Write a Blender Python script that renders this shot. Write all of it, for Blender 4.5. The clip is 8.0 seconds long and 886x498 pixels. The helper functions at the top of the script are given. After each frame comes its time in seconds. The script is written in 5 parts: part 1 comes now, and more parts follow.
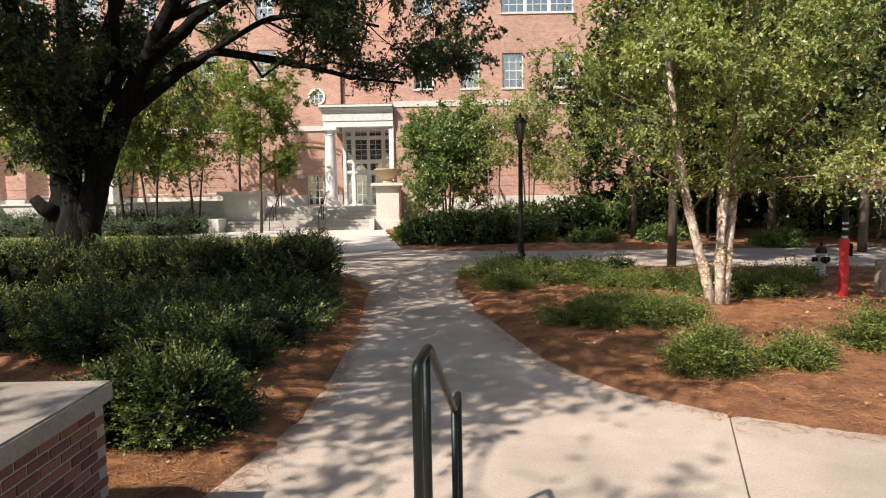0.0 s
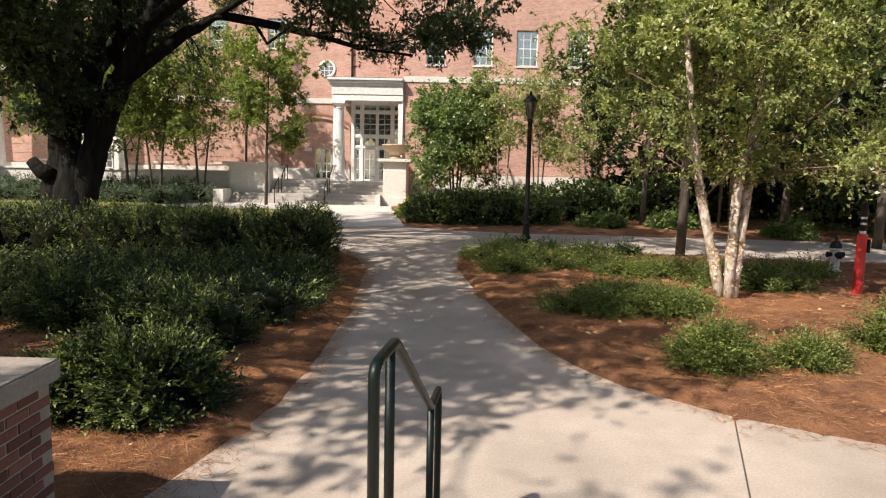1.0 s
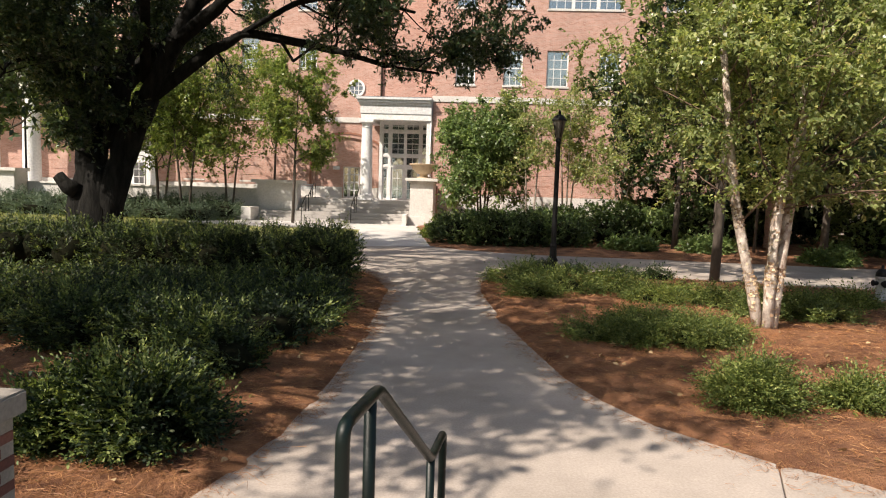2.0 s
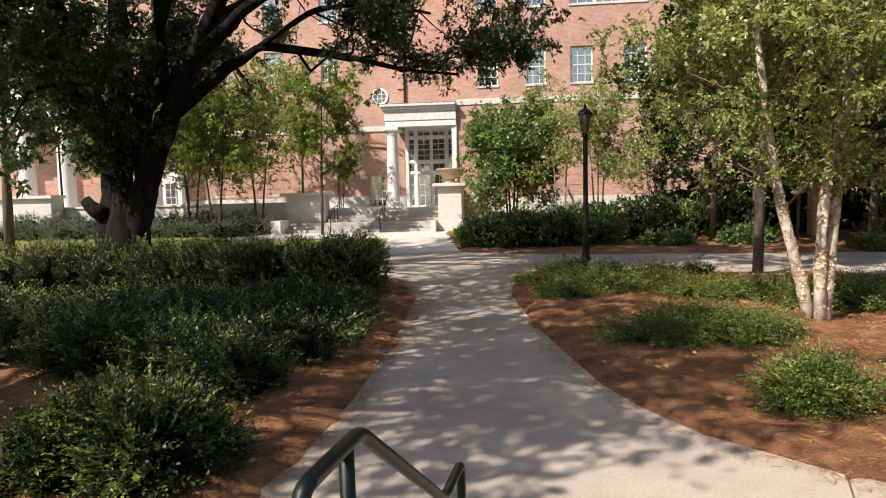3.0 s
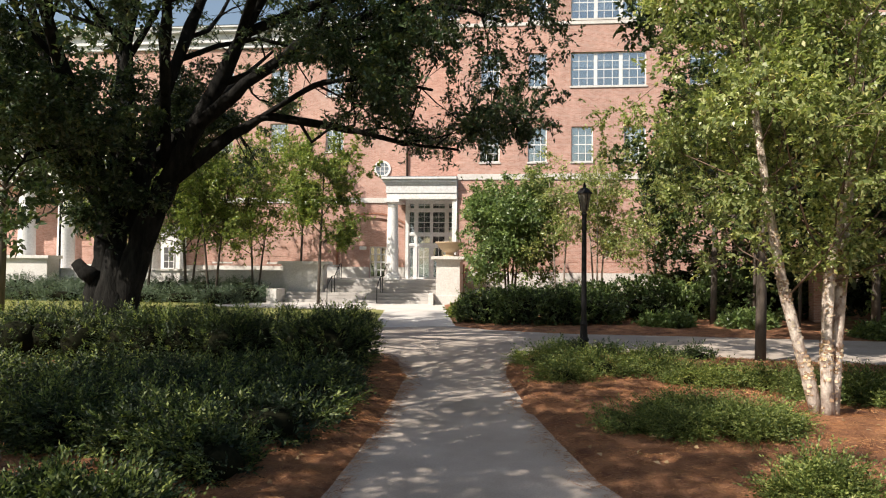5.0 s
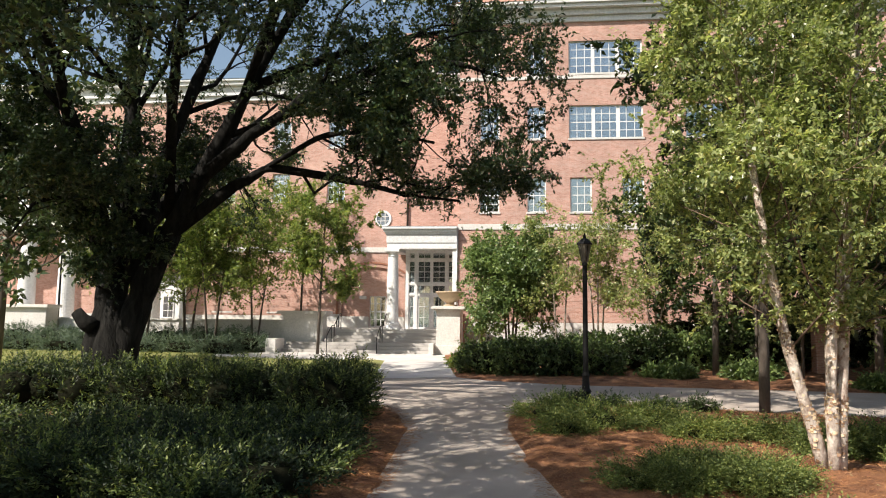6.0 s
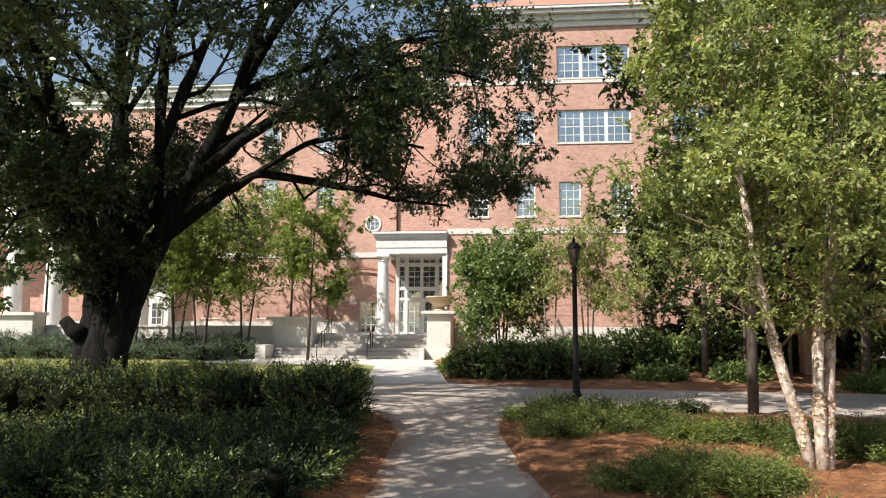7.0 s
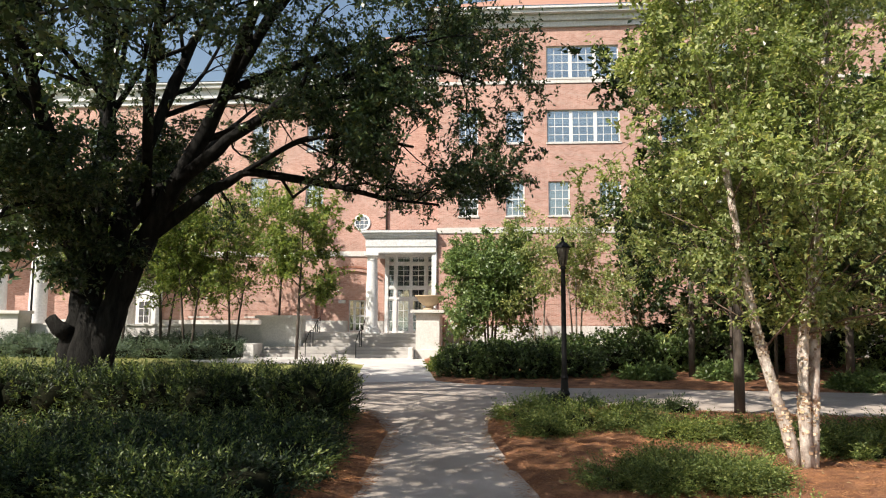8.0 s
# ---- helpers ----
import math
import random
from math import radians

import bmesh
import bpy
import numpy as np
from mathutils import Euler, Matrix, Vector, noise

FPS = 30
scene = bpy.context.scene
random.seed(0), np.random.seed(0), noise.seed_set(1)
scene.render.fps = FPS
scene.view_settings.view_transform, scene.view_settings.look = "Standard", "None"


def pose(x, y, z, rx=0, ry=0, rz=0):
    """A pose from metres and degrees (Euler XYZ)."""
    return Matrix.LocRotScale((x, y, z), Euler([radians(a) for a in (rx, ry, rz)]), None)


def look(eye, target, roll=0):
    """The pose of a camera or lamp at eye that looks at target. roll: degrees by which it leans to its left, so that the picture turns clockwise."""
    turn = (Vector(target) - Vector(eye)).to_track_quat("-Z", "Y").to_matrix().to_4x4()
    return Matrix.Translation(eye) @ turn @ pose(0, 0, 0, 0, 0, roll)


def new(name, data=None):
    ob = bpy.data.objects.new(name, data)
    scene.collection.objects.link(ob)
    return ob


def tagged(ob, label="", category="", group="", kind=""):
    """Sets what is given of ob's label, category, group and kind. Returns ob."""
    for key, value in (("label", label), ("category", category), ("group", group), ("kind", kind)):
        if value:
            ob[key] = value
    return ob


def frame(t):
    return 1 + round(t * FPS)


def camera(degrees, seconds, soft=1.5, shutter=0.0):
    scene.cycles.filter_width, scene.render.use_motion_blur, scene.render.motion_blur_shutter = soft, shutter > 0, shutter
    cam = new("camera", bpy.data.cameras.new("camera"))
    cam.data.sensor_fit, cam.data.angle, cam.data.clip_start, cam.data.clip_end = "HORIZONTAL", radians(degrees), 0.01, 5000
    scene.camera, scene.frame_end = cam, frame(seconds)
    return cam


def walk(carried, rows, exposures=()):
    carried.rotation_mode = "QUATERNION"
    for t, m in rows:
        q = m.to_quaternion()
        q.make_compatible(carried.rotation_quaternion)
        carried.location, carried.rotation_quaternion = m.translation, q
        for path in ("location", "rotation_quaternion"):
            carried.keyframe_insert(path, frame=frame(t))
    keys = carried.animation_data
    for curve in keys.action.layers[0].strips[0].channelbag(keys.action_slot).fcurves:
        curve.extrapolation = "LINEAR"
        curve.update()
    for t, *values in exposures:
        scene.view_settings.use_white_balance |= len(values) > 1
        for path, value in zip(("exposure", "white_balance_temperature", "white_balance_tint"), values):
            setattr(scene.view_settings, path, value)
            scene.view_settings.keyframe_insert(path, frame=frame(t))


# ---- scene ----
cam = camera(66.9, 8.0, 1.1)
METRES, EYE, TILT, LEAN, TURN = 1.925, 2.3, 0.0, 0.0, 0.0
ROWS = [
    (0.0, 0.0, 0.0, 0.0, -0.09, -5.24, 0.99),
    (0.5, 0.0169, 0.1126, -0.0085, -1.26, -7.85, 1.04),
    (1.0, 0.0705, 0.223, -0.0173, 0.8, -7.04, -1.21),
    (2.5, 0.1457, 0.5705, -0.0336, 4.77, -5.06, -0.37),
    (3.0, 0.1772, 0.6842, -0.0469, 5.89, -4.97, 1.39),
    (3.5, 0.1936, 0.8004, -0.0561, 3.14, -6.25, 0.67),
    (4.0, 0.2117, 0.8514, -0.0521, 6.15, -6.58, -0.27),
    (4.5, 0.2175, 0.8576, -0.0376, 5.75, -2.87, -0.2),
    (5.0, 0.2139, 0.8527, -0.0213, 5.93, 1.19, -0.52),
    (6.5, 0.1947, 0.8109, -0.0055, 5.73, 5.87, -0.45),
    (7.0, 0.1977, 0.8055, -0.0058, 5.07, 5.78, -0.15),
    (7.5, 0.1994, 0.7968, -0.0057, 4.22, 5.89, -0.2),
    (8.0, 0.1964, 0.7979, -0.0052, 4.13, 5.7, -0.25),
]
walk(cam, [(t, pose(0, 0, EYE, TILT, LEAN, TURN) @ pose(METRES * x, METRES * y, METRES * z, 90 + pitch, roll, yaw)) for t, x, y, z, yaw, pitch, roll in ROWS],
     exposures=[(0.0, 0.65, 7050, 14), (4.0, 0.60, 6950, 13), (6.5, 0.74, 6700, 11), (8.0, 0.74, 6700, 11)])

# ---------- world, sun ----------
SUN_DIR = Vector((-0.70, -0.62, 0.97)).normalized()   # towards the sun
world = bpy.data.worlds.new("sky")
scene.world = world
world.use_nodes = True
wn = world.node_tree.nodes
sky = wn.new("ShaderNodeTexSky")
sky.sky_type = "NISHITA"
sky.sun_disc = False
sky.dust_density = 1.8
sky.air_density = 1.4
sky.sun_elevation = math.asin(SUN_DIR.z)
sky.sun_rotation = math.atan2(SUN_DIR.x, SUN_DIR.y)
wn["Background"].inputs["Strength"].default_value = 0.085
world.node_tree.links.new(sky.outputs[0], wn["Background"].inputs["Color"])
sun = new("sun", bpy.data.lights.new("sun", "SUN"))
sun.data.energy = 5.0
sun.data.angle = radians(0.53)
sun.data.color = (1.0, 0.94, 0.85)
sun.matrix_world = look(SUN_DIR * 60, (0, 0, 0))

# ---------- materials ----------


def nodes(name):
    m = bpy.data.materials.new(name)
    m.use_nodes = True
    return m, m.node_tree.nodes, m.node_tree.links, m.node_tree.nodes["Principled BSDF"]


def ramp(n, l, fac, stops):
    r = n.new("ShaderNodeValToRGB")
    while len(r.color_ramp.elements) < len(stops):
        r.color_ramp.elements.new(0.5)
    for e, (p, c) in zip(r.color_ramp.elements, stops):
        e.position, e.color = p, (*c, 1)
    l.new(fac, r.inputs[0])
    return r.outputs[0]


def mix(n, l, fac, a, b, kind="MIX"):
    m = n.new("ShaderNodeMix")
    m.data_type, m.blend_type = "RGBA", kind
    for s, v in ((0, fac), (6, a), (7, b)):
        if hasattr(v, "is_linked"):
            l.new(v, m.inputs[s])
        else:
            m.inputs[s].default_value = v if s == 0 else (*v, 1)
    return m.outputs[2]


def noise_tex(n, l, scale, detail=6, rough=0.6, stretch=None):
    co = n.new("ShaderNodeTexCoord").outputs["Object"]
    if stretch:
        mp = n.new("ShaderNodeMapping")
        mp.inputs["Scale"].default_value = stretch
        l.new(co, mp.inputs[0])
        co = mp.outputs[0]
    t = n.new("ShaderNodeTexNoise")
    t.inputs["Scale"].default_value, t.inputs["Detail"].default_value, t.inputs["Roughness"].default_value = scale, detail, rough
    l.new(co, t.inputs["Vector"])
    return t.outputs["Fac"]


def bumped(n, l, bsdf, height, strength, dist=0.02):
    b = n.new("ShaderNodeBump")
    b.inputs["Strength"].default_value, b.inputs["Distance"].default_value = strength, dist
    l.new(height, b.inputs["Height"])
    l.new(b.outputs[0], bsdf.inputs["Normal"])


def surface(name, dark, light, big=0.6, small=25, rough=0.85, bump=0.3, metal=0.0, stretch=None, dist=0.01):
    """Two scales of variation between two colours, with fine relief."""
    m, n, l, b = nodes(name)
    c1 = ramp(n, l, noise_tex(n, l, big, 4, 0.6, stretch), [(0.3, dark), (0.7, light)])
    fine = noise_tex(n, l, small, 5, 0.7, stretch)
    g = ramp(n, l, fine, [(0.3, (0.55, 0.55, 0.55)), (0.7, (1.15, 1.15, 1.15))])
    l.new(mix(n, l, 0.55, c1, mix(n, l, 1.0, c1, g, "MULTIPLY")), b.inputs["Base Color"])
    b.inputs["Roughness"].default_value, b.inputs["Metallic"].default_value = rough, metal
    if bump:
        bumped(n, l, b, fine, bump, dist)
    return m


def leaf_mat(name, stops, trans=0.3, rough=0.45):
    m, n, l, b = nodes(name)
    rnd = n.new("ShaderNodeNewGeometry").outputs["Random Per Island"]
    c = ramp(n, l, rnd, stops)
    big = ramp(n, l, noise_tex(n, l, 0.9, 3), [(0.35, (0.7, 0.72, 0.7)), (0.65, (1.2, 1.15, 1.0))])
    c = mix(n, l, 1.0, c, big, "MULTIPLY")
    l.new(c, b.inputs["Base Color"])
    b.inputs["Roughness"].default_value = rough
    t = n.new("ShaderNodeBsdfTranslucent")
    l.new(mix(n, l, 1.0, c, (1.2, 1.25, 0.75), "MULTIPLY"), t.inputs["Color"])
    x = n.new("ShaderNodeMixShader")
    x.inputs[0].default_value = trans
    l.new(b.outputs[0], x.inputs[1])
    l.new(t.outputs[0], x.inputs[2])
    l.new(x.outputs[0], n["Material Output"].inputs["Surface"])
    return m


def brick_mat(name, c1, c2, mortar):
    """Brickwork for upright walls: 0.2 m stretchers, 68 mm courses."""
    m, n, l, b = nodes(name)
    sep = n.new("ShaderNodeSeparateXYZ")
    l.new(n.new("ShaderNodeTexCoord").outputs["Object"], sep.inputs[0])
    add = n.new("ShaderNodeMath")
    l.new(sep.outputs[0], add.inputs[0])
    l.new(sep.outputs[1], add.inputs[1])
    com = n.new("ShaderNodeCombineXYZ")
    l.new(add.outputs[0], com.inputs[0])
    l.new(sep.outputs[2], com.inputs[1])
    t = n.new("ShaderNodeTexBrick")
    t.inputs["Scale"].default_value = 1.0
    t.inputs["Brick Width"].default_value, t.inputs["Row Height"].default_value = 0.203, 0.0677
    t.inputs["Mortar Size"].default_value, t.inputs["Bias"].default_value = 0.006, 0.0
    t.inputs["Color1"].default_value, t.inputs["Color2"].default_value, t.inputs["Mortar"].default_value = (*c1, 1), (*c2, 1), (*mortar, 1)
    l.new(com.outputs[0], t.inputs["Vector"])
    st = ramp(n, l, noise_tex(n, l, 0.35, 5, 0.65), [(0.3, (0.8, 0.8, 0.8)), (0.7, (1.12, 1.1, 1.08))])
    l.new(mix(n, l, 1.0, t.outputs["Color"], st, "MULTIPLY"), b.inputs["Base Color"])
    b.inputs["Roughness"].default_value = 0.9
    return m


BRICK = brick_mat("facade_brick", (0.39, 0.205, 0.16), (0.53, 0.315, 0.26), (0.52, 0.43, 0.38))
STONE = surface("cast_stone", (0.57, 0.55, 0.52), (0.69, 0.67, 0.64), 0.8, 12, 0.85, 0.15)
WHITE = surface("white_paint", (0.70, 0.70, 0.70), (0.80, 0.80, 0.79), 0.7, 9, 0.55, 0.05)
# White greyed for trim; the entablatures' shade is put into it.
TRIM_GREY = surface("greyed_white_paint", (0.62, 0.63, 0.64), (0.72, 0.73, 0.73), 0.9, 8, 0.6, 0.05)
SLATE = surface("slate_roof", (0.10, 0.10, 0.11), (0.17, 0.17, 0.18), 0.5, 6, 0.7, 0.3)
TILE_ROOF = surface("clay_tile_roof", (0.33, 0.17, 0.12), (0.42, 0.23, 0.16), 0.5, 7, 0.8, 0.3)
BLACK = surface("black_painted_iron", (0.006, 0.006, 0.007), (0.014, 0.014, 0.015), 3, 40, 0.55, 0.1)
BLACK.node_tree.nodes["Principled BSDF"].inputs["Specular IOR Level"].default_value = 0.2
# Dark colour that stands for the dimness of unlit rooms.
DARK_ROOM = surface("room_dimness", (0.05, 0.05, 0.055), (0.12, 0.12, 0.12), 0.3, 2, 0.9, 0)
BLIND = surface("window_blind", (0.45, 0.47, 0.5), (0.6, 0.62, 0.63), 0.4, 3, 0.9, 0)
TERRACOTTA = surface("sandstone_urn", (0.42, 0.31, 0.20), (0.52, 0.40, 0.27), 2, 25, 0.85, 0.2)
GREEN_PAINT = surface("dark_green_painted_steel", (0.0015, 0.005, 0.0045), (0.003, 0.010, 0.008), 4, 60, 0.42, 0.15)
GREEN_PAINT.node_tree.nodes["Principled BSDF"].inputs["Specular IOR Level"].default_value = 0.3
RED_PAINT = surface("red_paint", (0.42, 0.02, 0.025), (0.55, 0.035, 0.04), 4, 40, 0.4, 0.1)
SILVER = surface("silver_grey_paint", (0.42, 0.43, 0.44), (0.55, 0.56, 0.57), 5, 50, 0.45, 0.1)
WEATHERED = surface("weathered_wood", (0.17, 0.14, 0.11), (0.27, 0.23, 0.18), 2, 20, 0.85, 0.4, stretch=(6, 6, 1))
# Bark darkened and dulled so the crown's shade is in its colour.
SHADED_OAK_BARK = surface("shaded_oak_bark", (0.008, 0.008, 0.0075), (0.032, 0.031, 0.028), 2.2, 12, 0.95, 1.0, stretch=(3, 3, 0.7), dist=0.06)
SHADED_OAK_BARK.node_tree.nodes["Principled BSDF"].inputs["Specular IOR Level"].default_value = 0.08
TWIG = surface("brown_bark", (0.06, 0.048, 0.04), (0.13, 0.105, 0.085), 3, 18, 0.95, 0.6, stretch=(3, 3, 0.8), dist=0.02)
PALE_TWIG = surface("pale_slim_stem_bark", (0.20, 0.16, 0.13), (0.42, 0.36, 0.30), 4, 20, 0.9, 0.5)
BIRCH_BARK = surface("peeling_birch_bark", (0.26, 0.16, 0.115), (0.90, 0.80, 0.70), 9, 38, 0.8, 1.0, stretch=(1.2, 1.2, 0.7), dist=0.04)
BIRCH_TWIG = surface("birch_twig_bark", (0.07, 0.045, 0.03), (0.20, 0.13, 0.09), 6, 30, 0.85, 0.5)
LANTERN_GLASS = surface("smoky_lantern_glass", (0.09, 0.08, 0.07), (0.15, 0.14, 0.12), 4, 20, 0.3, 0)

CONCRETE = surface("broomed_concrete", (0.32, 0.272, 0.23), (0.49, 0.42, 0.365), 0.7, 45, 0.92, 0.25, dist=0.004)
CONCRETE_NEW = surface("pale_concrete", (0.50, 0.475, 0.445), (0.62, 0.59, 0.56), 0.5, 50, 0.92, 0.2, dist=0.004)
STEP_STONE = surface("worn_step_concrete", (0.36, 0.34, 0.32), (0.50, 0.475, 0.45), 0.9, 30, 0.92, 0.2, dist=0.004)
STRAW_BED = surface("pine_straw_mulch", (0.14, 0.05, 0.022), (0.50, 0.235, 0.115), 2.2, 70, 0.95, 1.0, dist=0.05)
GRASS_SOIL = surface("turf", (0.06, 0.075, 0.02), (0.13, 0.13, 0.04), 0.25, 14, 0.95, 0.5, dist=0.03)
LAWN = surface("sunlit_lawn", (0.17, 0.19, 0.05), (0.28, 0.27, 0.09), 0.5, 30, 0.95, 0.6, dist=0.03)

OAK_LEAF = leaf_mat("oak_leaf", [(0.0, (0.026, 0.052, 0.028)), (0.5, (0.05, 0.085, 0.042)), (0.9, (0.09, 0.125, 0.058)), (1.0, (0.18, 0.18, 0.06))], 0.28, 0.3)
BIRCH_LEAF = leaf_mat("birch_leaf", [(0.0, (0.14, 0.19, 0.07)), (0.55, (0.29, 0.35, 0.145)), (0.9, (0.47, 0.51, 0.27)), (1.0, (0.52, 0.47, 0.2))], 0.45, 0.32)
MAPLE_LEAF = leaf_mat("light_green_leaf", [(0.0, (0.11, 0.17, 0.05)), (0.6, (0.21, 0.28, 0.085)), (1.0, (0.36, 0.38, 0.13))], 0.45, 0.38)
DEEP_LEAF = leaf_mat("deep_green_leaf", [(0.0, (0.025, 0.05, 0.018)), (0.6, (0.05, 0.085, 0.027)), (1.0, (0.10, 0.13, 0.04))], 0.2, 0.42)
BUSH_LEAF = leaf_mat("mid_green_leaf", [(0.0, (0.085, 0.14, 0.055)), (0.6, (0.155, 0.235, 0.085)), (1.0, (0.26, 0.33, 0.13))], 0.3, 0.42)
# Needles darkened for shade and fresh tips lightened for sun, in the colours.
YEW_LEAF = leaf_mat("yew_needle", [(0.0, (0.010, 0.022, 0.008)), (0.6, (0.025, 0.048, 0.016)), (0.95, (0.065, 0.10, 0.03)), (1.0, (0.12, 0.14, 0.045))], 0.2, 0.58)
YEW_TIP = leaf_mat("yew_fresh_lit_tip", [(0.0, (0.06, 0.10, 0.03)), (0.6, (0.16, 0.215, 0.06)), (1.0, (0.29, 0.33, 0.11))], 0.28, 0.58)
LOW_LEAF = leaf_mat("low_shrub_needle", [(0.0, (0.045, 0.075, 0.02)), (0.6, (0.13, 0.175, 0.045)), (1.0, (0.29, 0.32, 0.10))], 0.28, 0.58)
JUNIPER_LEAF = leaf_mat("juniper_needle", [(0.0, (0.05, 0.085, 0.06)), (0.6, (0.10, 0.15, 0.105)), (1.0, (0.16, 0.21, 0.13))], 0.15, 0.6)
STRAW = leaf_mat("pine_needles", [(0.0, (0.11, 0.036, 0.015)), (0.55, (0.38, 0.165, 0.07)), (0.93, (0.52, 0.27, 0.125)), (1.0, (0.60, 0.36, 0.19))], 0.1, 0.6)
BLADE = leaf_mat("grass_blades", [(0.0, (0.09, 0.12, 0.03)), (0.6, (0.19, 0.21, 0.06)), (1.0, (0.34, 0.32, 0.12))], 0.3, 0.6)
FALLEN = leaf_mat("dry_fallen_leaf", [(0.0, (0.25, 0.15, 0.07)), (1.0, (0.6, 0.45, 0.28))], 0.1, 0.7)


def glass_mat():
    m, n, l, b = nodes("window_glass")
    g, t, x = n.new("ShaderNodeBsdfGlossy"), n.new("ShaderNodeBsdfTransparent"), n.new("ShaderNodeMixShader")
    g.inputs["Roughness"].default_value = 0.03
    g.inputs["Color"].default_value = (0.9, 0.93, 0.95, 1)
    t.inputs["Color"].default_value = (0.75, 0.8, 0.8, 1)
    x.inputs[0].default_value = 0.4
    l.new(t.outputs[0], x.inputs[1])
    l.new(g.outputs[0], x.inputs[2])
    l.new(x.outputs[0], n["Material Output"].inputs["Surface"])
    return m


GLASS = glass_mat()

# ---------- mesh helpers ----------


def thing(name, label, category, at=(0, 0, 0), group="", kind=""):
    e = tagged(new(name), label, category, group, kind)
    e.empty_display_size = 0.2
    e.location = at
    return e


def adopt(ob, parent):
    """Parent ob, whose mesh is in world coordinates, keeping it where it is."""
    if parent is not None:
        ob.parent = parent
        if parent.parent is None:
            ob.matrix_parent_inverse = Matrix.Translation(-parent.location)
    return ob


def part(name, bm, material, parent=None, label="", smooth=False):
    me = bpy.data.meshes.new(name)
    bm.to_mesh(me)
    bm.free()
    if smooth:
        me.shade_smooth()
    me.materials.append(material)
    return tagged(adopt(new(name, me), parent), label)


def raw(name, verts, faces, material, parent=None, label="", smooth=False):
    me = bpy.data.meshes.new(name)
    me.from_pydata([tuple(v) for v in verts], [], faces)
    me.update()
    if smooth:
        me.shade_smooth()
    me.materials.append(material)
    return tagged(adopt(new(name, me), parent), label)


def box(bm, x0, x1, y0, y1, z0, z1):
    v = [bm.verts.new((x, y, z)) for x in (x0, x1) for y in (y0, y1) for z in (z0, z1)]
    for f in ((0, 1, 3, 2), (4, 6, 7, 5), (0, 4, 5, 1), (2, 3, 7, 6), (0, 2, 6, 4), (1, 5, 7, 3)):
        bm.faces.new([v[i] for i in f])


def boxes(*dims):
    bm = bmesh.new()
    for d in dims:
        box(bm, *d)
    return bm


def soft_boxes(bevel, *dims):
    bm = boxes(*dims)
    bmesh.ops.bevel(bm, geom=bm.edges[:], offset=bevel, segments=2, affect="EDGES")
    return bm


def lathe(profile, at=(0, 0, 0), steps=24, bm=None):
    """profile: (radius, height) from bottom to top, closed at both ends."""
    bm = bm or bmesh.new()
    rings = []
    for r, z in profile:
        rings.append([bm.verts.new((at[0] + r * math.cos(2 * math.pi * i / steps), at[1] + r * math.sin(2 * math.pi * i / steps), at[2] + z)) for i in range(steps)])
    for a, b in zip(rings, rings[1:]):
        for i in range(steps):
            bm.faces.new((a[i], a[(i + 1) % steps], b[(i + 1) % steps], b[i]))
    bm.faces.new(rings[0][::-1])
    bm.faces.new(rings[-1])
    return bm


def tube_rings(pts, radii, sides):
    pts = [Vector(p) for p in pts]
    verts, faces = [], []
    ref = Vector((0.31, 0.77, 0.12)).normalized()
    for i, p in enumerate(pts):
        d = (pts[min(i + 1, len(pts) - 1)] - pts[max(i - 1, 0)]).normalized()
        u = d.cross(ref).normalized()
        w = d.cross(u)
        for k in range(sides):
            a = 2 * math.pi * k / sides
            verts.append(p + (u * math.cos(a) + w * math.sin(a)) * radii[i])
    for i in range(len(pts) - 1):
        for k in range(sides):
            a, b = i * sides + k, i * sides + (k + 1) % sides
            faces.append((a, b, b + sides, a + sides))
    faces.append(tuple(range(sides))[::-1])
    faces.append(tuple(range((len(pts) - 1) * sides, len(pts) * sides)))
    return verts, faces


def tubes_mesh(name, tubes, material, parent=None, label=""):
    """tubes: (points, radii, sides)"""
    verts, faces = [], []
    for pts, radii, sides in tubes:
        v, f = tube_rings(pts, radii, sides)
        o = len(verts)
        verts += v
        faces += [tuple(i + o for i in q) for q in f]
    return raw(name, verts, faces, material, parent, label, smooth=True)


def rounded(pts, r=0.06, steps=4):
    """A polyline with its inner corners rounded."""
    pts = [Vector(p) for p in pts]
    out = [pts[0]]
    for a, b, c in zip(pts, pts[1:], pts[2:]):
        p, q = b + (a - b).normalized() * r, b + (c - b).normalized() * r
        for i in range(steps + 1):
            s = i / steps
            out.append(p * (1 - s) ** 2 + b * 2 * s * (1 - s) + q * s * s)
    return out + [pts[-1]]


def pipe(pts, r, bend=0.06, sides=12):
    p = rounded(pts, bend)
    return (p, [r] * len(p), sides)


def quads_mesh(name, v, material, parent=None, label=""):
    """v: (n, 4, 3) array of loose quads."""
    n = len(v)
    me = bpy.data.meshes.new(name)
    me.vertices.add(n * 4)
    me.vertices.foreach_set("co", v.reshape(-1).astype(np.float32))
    me.loops.add(n * 4)
    me.loops.foreach_set("vertex_index", np.arange(n * 4, dtype=np.int32))
    me.polygons.add(n)
    me.polygons.foreach_set("loop_start", np.arange(0, n * 4, 4, dtype=np.int32))
    me.update(calc_edges=True)
    me.materials.append(material)
    return tagged(adopt(new(name, me), parent), label)


def unit(a):
    return a / np.maximum(np.linalg.norm(a, axis=-1, keepdims=True), 1e-6)


